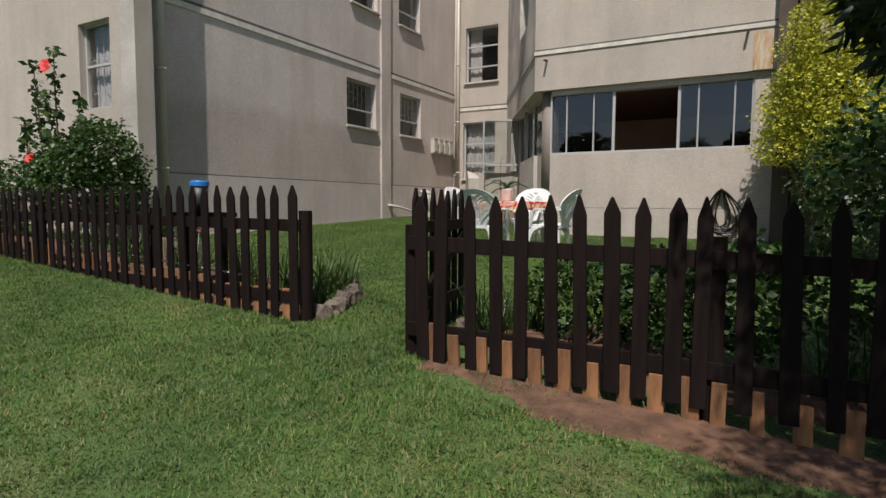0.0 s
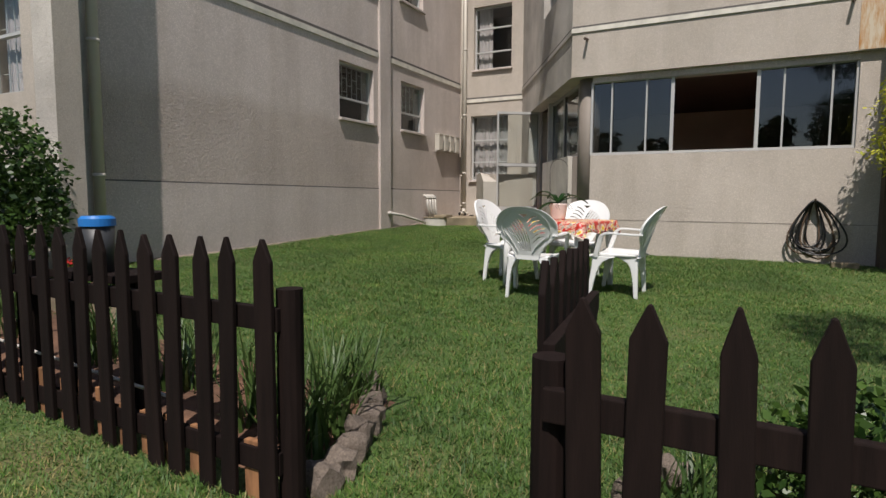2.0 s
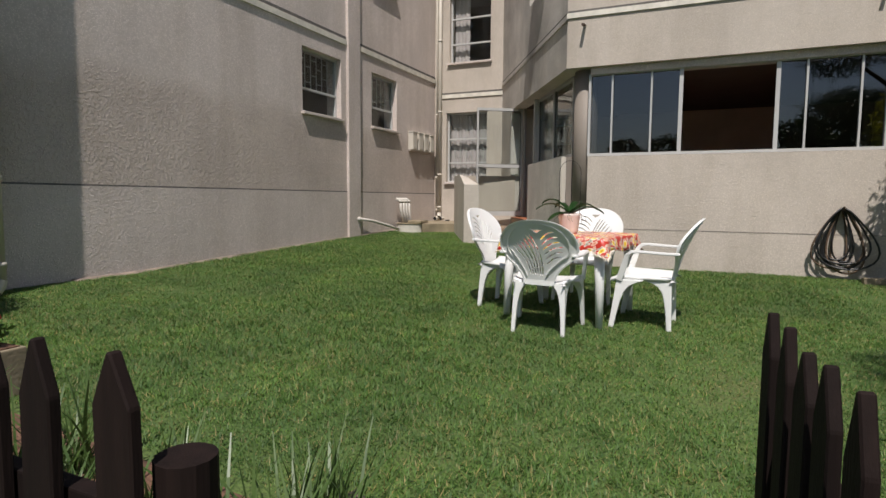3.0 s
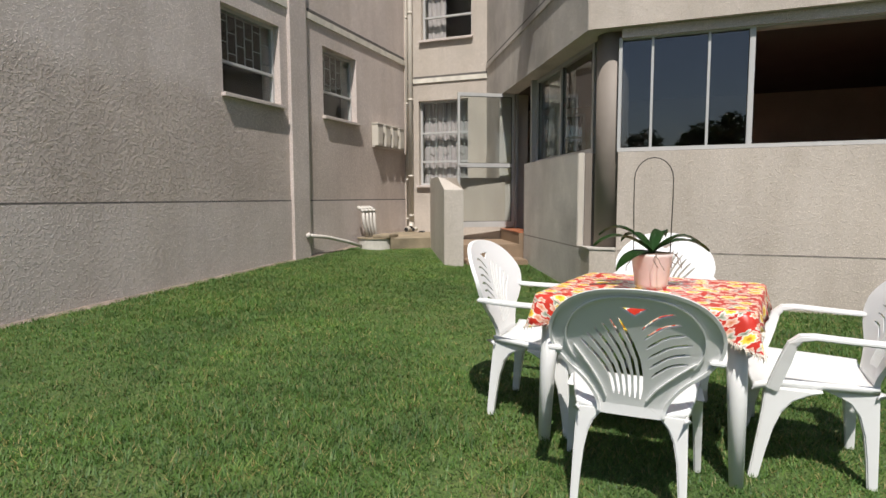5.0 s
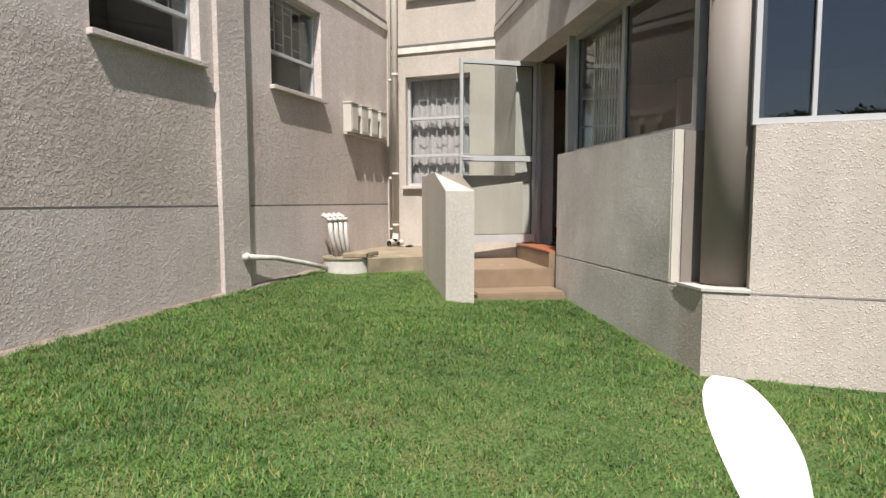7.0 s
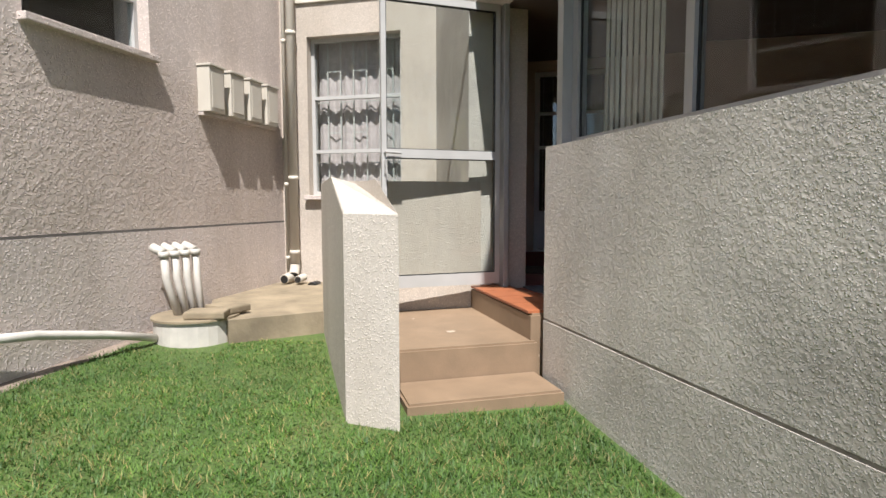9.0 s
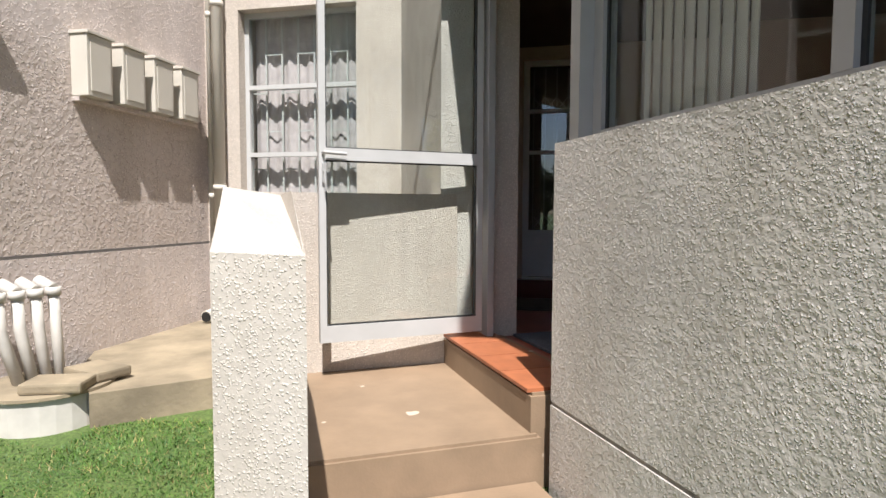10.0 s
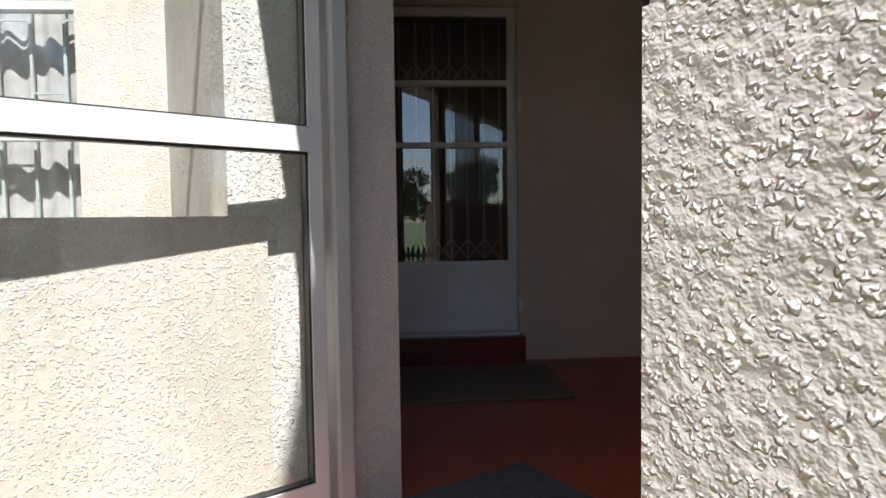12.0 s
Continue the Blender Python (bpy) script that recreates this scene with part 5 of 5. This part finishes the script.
part("hook", bm, M["brownpost"], e)
gz = on_ground(3.6, 11.0)
tagged(bm_ob("loose_brick", bbox(3.52, 3.80, 10.86, 10.98, gz - 0.01, gz + 0.06, bevel=0.006), M["concrete"]), "worn brick lying under the hose", "brick")

# bucket with a blue lid on a timber stand behind the fence
bz = on_ground(0.1, 4.12)
e = thing("timber_stand", (0.12, 4.08, bz - 0.06), 0, "dark timber stand behind the picket fence", "stand")
part("top", bbox(-0.30, 0.22, -0.10, 0.12, 0.676, 0.711, bevel=0.003), M["fence"], e)
for x in (-0.26, 0.18):
    part("leg", bbox(x - 0.03, x + 0.03, -0.03, 0.03, -0.1, 0.676), M["fence"], e)
e = thing("bucket", (0.12, 4.03, bz + 0.652), 0, "grey plastic bucket with a bright blue lid on the stand", "bucket")
bm = bmesh.new()
tube(bm, [(0, 0, 0), (0, 0, 0.205)], [0.058, 0.066], 24)
part("body", bm, M["bin"], e, smooth=True)
bm = bmesh.new()
tube(bm, [(0, 0, 0.20), (0, 0, 0.232)], 0.072, 28)
tube(bm, [(0, 0, 0.232), (0, 0, 0.243)], [0.069, 0.060], 28)
part("lid", bm, M["blue"], e, "bright blue lid")

# thin white rod lying behind the fence on its lower rail
bm = bmesh.new()
tube(bm, [(0.66, 3.965, 1.955), (-0.4, 3.965, 2.02), (-1.7, 3.965, 2.10)], 0.007, 8)
tagged(bm_ob("garden_stake", bm, M["pipewhite"], True), "thin white garden stake lying along the picket fence", "stake")

# ---- plants ----
def leaf_cloud(name, mat, centers, count, size, seed, parent=None, aspect=1.6, droop=0.3):
    """Many small folded leaves round blobs (centre, radii). One mesh."""
    r = np.random.RandomState(seed)
    tot = sum(c[1][0] * c[1][1] * c[1][2] for c in centers)
    P = []
    for c, rad in centers:
        n = max(20, int(count * rad[0] * rad[1] * rad[2] / tot))
        d = r.normal(size=(n, 3))
        d /= np.linalg.norm(d, axis=1)[:, None]
        k = r.uniform(0.35, 1.0, n) ** 0.5
        lump = 1 + 0.22 * np.sin(d[:, 0] * 7 + seed) * np.sin(d[:, 1] * 6 + c[0]) * np.sin(d[:, 2] * 8 + 2)
        P.append(np.array(c) + d * np.array(rad) * (k * lump)[:, None])
    P = np.concatenate(P)
    n = len(P)
    a = r.uniform(0, 2 * np.pi, n)
    el = r.uniform(-0.9, 0.9, n) - droop
    d = np.stack([np.cos(a) * np.cos(el), np.sin(a) * np.cos(el), np.sin(el)], 1)
    s = np.cross(d, r.normal(size=(n, 3)))
    s /= np.linalg.norm(s, axis=1)[:, None]
    ln = size * r.uniform(0.6, 1.3, n)[:, None]
    w = ln / aspect / 2
    V = np.stack([P, P + d * ln * 0.5 + s * w, P + d * ln, P + d * ln * 0.5 - s * w], 1).reshape(-1, 3)
    me = bpy.data.meshes.new(name)
    me.vertices.add(n * 4)
    me.vertices.foreach_set("co", V.ravel())
    me.loops.add(n * 4)
    me.loops.foreach_set("vertex_index", np.arange(n * 4))
    me.polygons.add(n)
    me.polygons.foreach_set("loop_start", np.arange(n) * 4)
    me.update(calc_edges=True)
    me.materials.append(mat)
    ob = new(name, me)
    ob.parent = parent
    return ob


# planter boxes by the foot of the wall
for k, (x, y) in enumerate(((-1.25, 4.95), (-1.75, 5.0))):
    z0 = on_ground(x, y)
    e = thing("planter_box", (x, y, z0), 4 - 9 * k, "weathered concrete planter with small red flowers", "planter")
    part("box", bbox(-0.2, 0.2, -0.11, 0.11, -0.02, 0.22, bevel=0.008), M["concrete"], e)
    part("soil", bbox(-0.18, 0.18, -0.09, 0.09, 0.221, 0.226), M["soil"], e)
    leaf_cloud('foliage', M['bush'], [((0, 0, 0.30), (0.17, 0.09, 0.09))], 350, 0.05, 31 + k, e)
    leaf_cloud('flowers', M['red'], [((0, 0, 0.36), (0.15, 0.08, 0.05))], 60, 0.03, 41 + k, e, 1.2)


def stems(bm, base, tips, rad):
    for t in tips:
        mid = (Vector(base) + Vector(t)) / 2 + Vector((rnd.uniform(-0.1, 0.1), rnd.uniform(-0.1, 0.1), 0.1))
        tube(bm, [base, mid, t], [rad, rad * 0.7, rad * 0.3], 7)


def shrub(name, base, blobs, count, size, seed, mat, label, rad=0.02, aspect=1.8):
    e = thing(name, (0, 0, 0), 0, label, "shrub")
    for c, _ in blobs:
        bm = bmesh.new()
        stems(bm, base, [c], rad)
        part("stem", bm, M["bark"], e)
    leaf_cloud("foliage", M[mat], blobs, count, size, seed, e, aspect)
    return e


g = on_ground(-3.6, 5.0)
shrub("round_bush", (-3.0, 5.1, on_ground(-3, 5.1)), [((-3.0, 5.1, 2.95), (0.55, 0.45, 0.55)), ((-3.5, 5.0, 2.75), (0.5, 0.4, 0.5)), ((-2.75, 5.15, 2.65), (0.4, 0.35, 0.45))], 9000, 0.06, 3, "bush", "dense dark green bush in front of the block wall")
shrub("low_bush", (-4.4, 4.8, g), [((-4.3, 4.8, 2.55), (0.6, 0.45, 0.5)), ((-5.0, 4.6, 2.4), (0.6, 0.5, 0.6)), ((-5.6, 4.4, 2.1), (0.6, 0.5, 0.6))], 8000, 0.06, 5, "bush", "leafy green hedge behind the fence")
# hibiscus with upright leafy shoots
e = thing("hibiscus", (0, 0, 0), 0, "tall hibiscus shoots with a few red flowers", "shrub")
shoots = [((-4.05, 5.0), (-4.22, 5.0, 4.2)), ((-3.8, 5.0), (-3.74, 5.0, 4.3)), ((-3.2, 5.0), (-3.25, 5.0, 3.66)), ((-4.2, 4.9), (-4.5, 5.0, 3.5)), ((-4.0, 5.1), (-3.95, 5.0, 3.8))]
blobs = []
bm = bmesh.new()
for (bx, by), tip in shoots:
    b0 = Vector((bx, by, 2.2))
    tube(bm, [b0, (b0 + Vector(tip)) / 2 + Vector((0.04, 0, 0)), tip], [0.016, 0.012, 0.006], 7)
    for k in range(7):
        q = 0.3 + 0.7 * k / 6
        blobs.append((tuple(b0 + (Vector(tip) - b0) * q), (0.10 - 0.04 * q, 0.10 - 0.04 * q, 0.11)))
part("stem", bm, M["bark"], e)
leaf_cloud("foliage", M["bush"], blobs, 900, 0.10, 9, e, 1.6)
for p in ((-3.68, 4.88, 4.12), (-3.95, 4.8, 3.0), (-3.60, 4.85, 4.05)):
    bm = bmesh.new()
    for k in range(5):
        b3 = leaf_blade(0.075, 0.06, k * 1.257, 0.03, 0.0)
        me_t = bpy.data.meshes.new("t")
        b3.to_mesh(me_t)
        b3.free()
        bm.from_mesh(me_t)
        bpy.data.meshes.remove(me_t)
    bmesh.ops.transform(bm, matrix=pose(*p, 60, 0, 20), verts=bm.verts)
    part("flower", bm, M["red"], e, "red hibiscus flower", smooth=True)

# golden conifer by the building's end
shrub("golden_conifer", (4.7, 10.1, on_ground(4.7, 10.1)), [((4.7, 10.2, 4.0), (0.75, 0.65, 0.65)), ((4.75, 10.2, 4.6), (0.75, 0.65, 0.8)), ((4.9, 10.1, 5.5), (0.6, 0.55, 0.9)), ((5.0, 10.0, 3.3), (0.8, 0.7, 0.6)), ((4.95, 10.1, 6.4), (0.4, 0.4, 0.7)), ((4.2, 10.25, 3.75), (0.45, 0.45, 0.45)), ((4.1, 10.25, 3.3), (0.42, 0.4, 0.3)), ((4.35, 10.2, 4.15), (0.42, 0.4, 0.35))],
      42000, 0.055, 11, "golden", "golden yellow conifer at the end of the building", 0.06, 2.2)
shrub("shaded_shrub", (5.0, 9.4, on_ground(5, 9.4)), [((4.9, 9.4, 2.8), (0.7, 0.5, 0.8)), ((5.6, 9.2, 2.9), (0.8, 0.6, 0.9))], 8000, 0.06, 12, "bush", "dark shrub in the shade below the conifer")
shrub("corner_shrub", (4.6, 5.3, on_ground(4.6, 5.3)), [((4.5, 4.65, 2.35), (0.42, 0.42, 0.75)), ((5.0, 5.0, 2.7), (0.65, 0.5, 0.85)), ((5.6, 4.8, 2.8), (0.6, 0.6, 0.9))], 12000, 0.06, 13, "bush", "dark shrub behind the shaded fence")
shrub("bed_shrub", (3.0, 4.45, on_ground(3, 4.45)), [((2.95, 4.5, 1.95), (0.3, 0.2, 0.28)), ((3.45, 4.4, 1.95), (0.3, 0.2, 0.3)), ((3.9, 4.45, 2.0), (0.3, 0.22, 0.32))], 5000, 0.05, 14, "bush", "low leafy shrub in the flower bed")

# tree beside the path whose boughs hang over the fence
e = thing("tree", (0, 0, 0), 0, "tree with dark drooping boughs over the fence", "tree")
bm = bmesh.new()
tb = (6.6, 3.4, on_ground(6.6, 3.4) - 0.1)
tube(bm, [tb, (6.5, 3.4, 3.0), (6.4, 3.3, 4.6), (6.3, 3.3, 6.2)], [0.2, 0.16, 0.12, 0.06], 14)
# Several boughs out of view are added to shade the fence and lawn.
boughs = [(4.36, 3.3, 3.07), (5.1, 2.3, 4.9), (5.8, 1.6, 4.8), (6.2, 2.3, 4.6), (5.2, 1.2, 5.3), (5.4, 3.0, 4.9), (6.9, 4.0, 5.2), (4.25, 5.2, 5.75), (6.0, 3.2, 6.2), (5.6, 4.3, 4.4), (6.3, 0.9, 5.0), (4.6, 2.75, 4.95)]
for bq in boughs:
    tube(bm, [(6.42, 3.35, 3.6 + 0.15 * bq[2] / 5), ((6.4 + bq[0]) / 2, (3.3 + bq[1]) / 2, (4.2 + bq[2]) / 2 + 0.2), bq], [0.07, 0.05, 0.02], 8)
part("trunk", bm, M["bark"], e, smooth=True)
leaf_cloud("bough_foliage", M["tree"], [((4.25, 3.3, 3.12), (0.10, 0.25, 0.09)), ((4.33, 3.35, 2.98), (0.10, 0.2, 0.07))], 700, 0.09, 22, e, 4.5, 0.5)
leaf_cloud("crown", M["tree"], [(bq, (0.72, 0.72, 0.45) if i else (0.2, 0.3, 0.14)) for i, bq in enumerate(boughs)], 42000, 0.09, 21, e, 4.5, 0.5)


def far_tree(x, y, h, w, seed):
    g0 = on_ground(x, y)
    e = thing("tree", (x, y, g0), 0, "tall dark leafy tree across the lawn", "tree", "trees across the lawn")
    r = random.Random(seed)
    bm = bmesh.new()
    tube(bm, [(0, 0, -0.2), (0.1, 0, h * 0.4), (0, 0.1, h * 0.8)], [0.2, 0.15, 0.06], 10)
    tips = [(r.uniform(-w, w) * 0.7, r.uniform(-w, w) * 0.6, h * r.uniform(0.45, 0.95)) for _ in range(9)]
    for t in tips:
        tube(bm, [(0.05, 0, h * 0.35), (t[0] * 0.5, t[1] * 0.5, t[2] * 0.85), t], [0.09, 0.06, 0.02], 6)
    part("trunk", bm, M["bark"], e, smooth=True)
    leaf_cloud("crown", M["tree"], [(t, (w * 0.42, w * 0.42, h * 0.14)) for t in tips], 5000, 0.30, seed, e, 1.7)


for x, y, h, w, sd in ((2.6, -17, 6.0, 1.9, 61), (-2.2, -21, 5.4, 2.6, 62), (7.5, -19, 6.6, 2.8, 63), (13.0, -17, 8.5, 3.0, 64), (19.0, -18, 8.0, 3.4, 65), (-9.0, -23, 6.0, 3.0, 66)):
    far_tree(x, y, h, w, sd)


def strap_clump(name, x, y, n, h, seed, spread=0.16, mat="strap", label="clump of green strap leaves in the flower bed"):
    r = random.Random(seed)
    e = thing(name, (x, y, on_ground(x, y)), 0, label, "plant")
    single = n > 60
    bm = bmesh.new()
    for i in range(n):
        a = r.uniform(0, 2 * math.pi)
        ln = h * r.uniform(0.6, 1.15)
        w = r.uniform(0.006, 0.012)
        out = r.uniform(0.1, 0.75)
        bx, by = r.gauss(0, spread * 0.4), r.gauss(0, spread * 0.4)
        s = Vector((-math.sin(a), math.cos(a), 0))
        rows = []
        for j in range(5):
            q = j / 4
            rr = ln * out * q ** 1.5
            z = ln * (q - 0.35 * out * q ** 2.5)
            c = Vector((bx + math.cos(a) * rr, by + math.sin(a) * rr, z))
            ww = w * (1 - q * 0.85)
            rows.append((bm.verts.new(c - s * ww), bm.verts.new(c + s * ww)))
        for p, q in zip(rows, rows[1:]):
            bm.faces.new((p[0], p[1], q[1], q[0]))
        if single:
            part("leaf", bm, M[mat], e)
            bm = bmesh.new()
    if single:
        bm.free()
    else:
        part("leaves", bm, M[mat], e)
    return e


k = 0
for x, y in [(1.05, 4.22), (1.02, 4.45), (0.8, 4.35), (0.55, 4.55), (0.95, 4.75), (0.2, 4.4), (-0.1, 4.65), (-0.5, 4.4), (-0.9, 4.6), (-1.3, 4.4), (-1.8, 4.55), (-2.3, 4.4), (2.45, 4.45), (2.65, 4.6), (2.52, 4.25), (4.3, 4.4), (3.2, 4.7)]:
    k += 1
    strap_clump("strap_plant", x, y, 72 if k < 8 else 55, 0.40 if k != 2 else 0.48, k)


# bare earth and crumbs of plaster along the foot of the grey wall
sv, sf = [], []
for i in range(91):
    y = 6.9 + i * 0.073
    w = 0.045 + 0.03 * noise.noise(Vector((y * 2.1, 4, 0))) + 0.02 * noise.noise(Vector((y * 9, 1, 0)))
    sv += [(LX - 0.01, y, float(ground_z(LX, y)) + 0.02), (LX + max(0.02, w), y, float(ground_z(LX, y)) + 0.010), (LX + max(0.03, w) * 1.6, y, float(ground_z(LX, y)) - 0.01)]
for i in range(90):
    for j in range(2):
        sf.append((i * 3 + j, i * 3 + j + 1, i * 3 + j + 4, i * 3 + j + 3))
tagged(mesh_ob("soil_edge", sv, sf, M["rock"], True), "crumbled plaster and earth along the wall", "", "", "structure")

# ---- lawn blades ----
def lawn_patch(name, x0, x1, y0, y1, density, seed, length=0.028):
    r = np.random.RandomState(seed)
    n = int((x1 - x0) * (y1 - y0) * density)
    x, y = r.uniform(x0, x1, n), r.uniform(y0, y1, n)
    s_ = (x - SO.x) * SD.x + (y - SO.y) * SD.y
    n_ = (x - SO.x) * SN.x + (y - SO.y) * SN.y
    keep = (x > LX + 0.02) & ~((s_ > 2.0) & (n_ > -1.11) & (n_ < 0.1)) & ~((n_ > 0.03) & (s_ > -0.05)) & ~((y > FY - 0.02) & (x > 0.2))
    keep &= ~((x > -5) & (x < 1.15) & (y > 3.93) & (y < 4.95)) & ~((x > 2.35) & (y > 3.9) & (y < 4.75))
    keep &= ~((x < LX + 0.65) & (y > 13.0)) & ~((y > 13.45 + 0.3 * (x + 2.4)) & (x < -1.7))
    bare = np.sin(x * 2.3 + 1.1 * np.sin(y * 1.9)) * np.sin(y * 2.7 + 1.3 * np.sin(x * 1.7))
    keep &= ~((x > 2.35) & (y > 3.55 - 0.12 * (x - 2.35)) & (y < 3.9) & (r.uniform(0, 1, n) < 0.45 + 0.45 * (np.sin(x * 5) * np.sin(y * 9 + x * 3) > -0.2)))
    keep &= r.uniform(0, 1, n) > np.clip((bare - 0.72) * 2.2, 0, 0.5)
    x, y = x[keep], y[keep]
    n = len(x)
    z = ground_z(x, y) - 0.004
    a = r.uniform(0, 2 * np.pi, n)
    patch = (0.85 + 0.25 * np.sin(x * 1.3 + 2) * np.sin(y * 1.1)) * (1 + 0.32 * np.sin(x * 17 + 3 * np.sin(y * 5)) * np.sin(y * 19 + 3 * np.sin(x * 7)))
    ln = length * r.uniform(0.5, 1.4, n) * patch
    lean = r.uniform(0.2, 1.8, n)
    w = r.uniform(0.0020, 0.0042, n)
    P = np.stack([x, y, z], 1)
    S = np.stack([-np.sin(a), np.cos(a), 0 * a], 1) * w[:, None]
    T = P + np.stack([np.cos(a) * lean * ln, np.sin(a) * lean * ln, ln], 1)
    V = np.stack([P - S, P + S, T], 1).reshape(-1, 3)
    me = bpy.data.meshes.new(name)
    me.vertices.add(n * 3)
    me.vertices.foreach_set("co", V.ravel())
    me.loops.add(n * 3)
    me.loops.foreach_set("vertex_index", np.arange(n * 3))
    me.polygons.add(n)
    me.polygons.foreach_set("loop_start", np.arange(n) * 3)
    me.update(calc_edges=True)
    me.materials.append(M["grass"])
    return tagged(new(name, me), "", "", "", "stuff")


lawn_patch("lawn_grass", -3.5, 4.2, 0.5, 4.0, 12000, 1)
lawn_patch("lawn_grass", -3.5, 3.2, 4.0, 8.0, 12000, 2)
lawn_patch("lawn_grass", 3.2, 6.0, 4.0, 11.2, 6000, 3)
lawn_patch("lawn_grass", -3.55, 3.2, 8.0, 13.9, 12000, 4)
lawn_patch("lawn_grass", -8.0, -3.5, 1.0, 5.5, 3500, 5, 0.035)
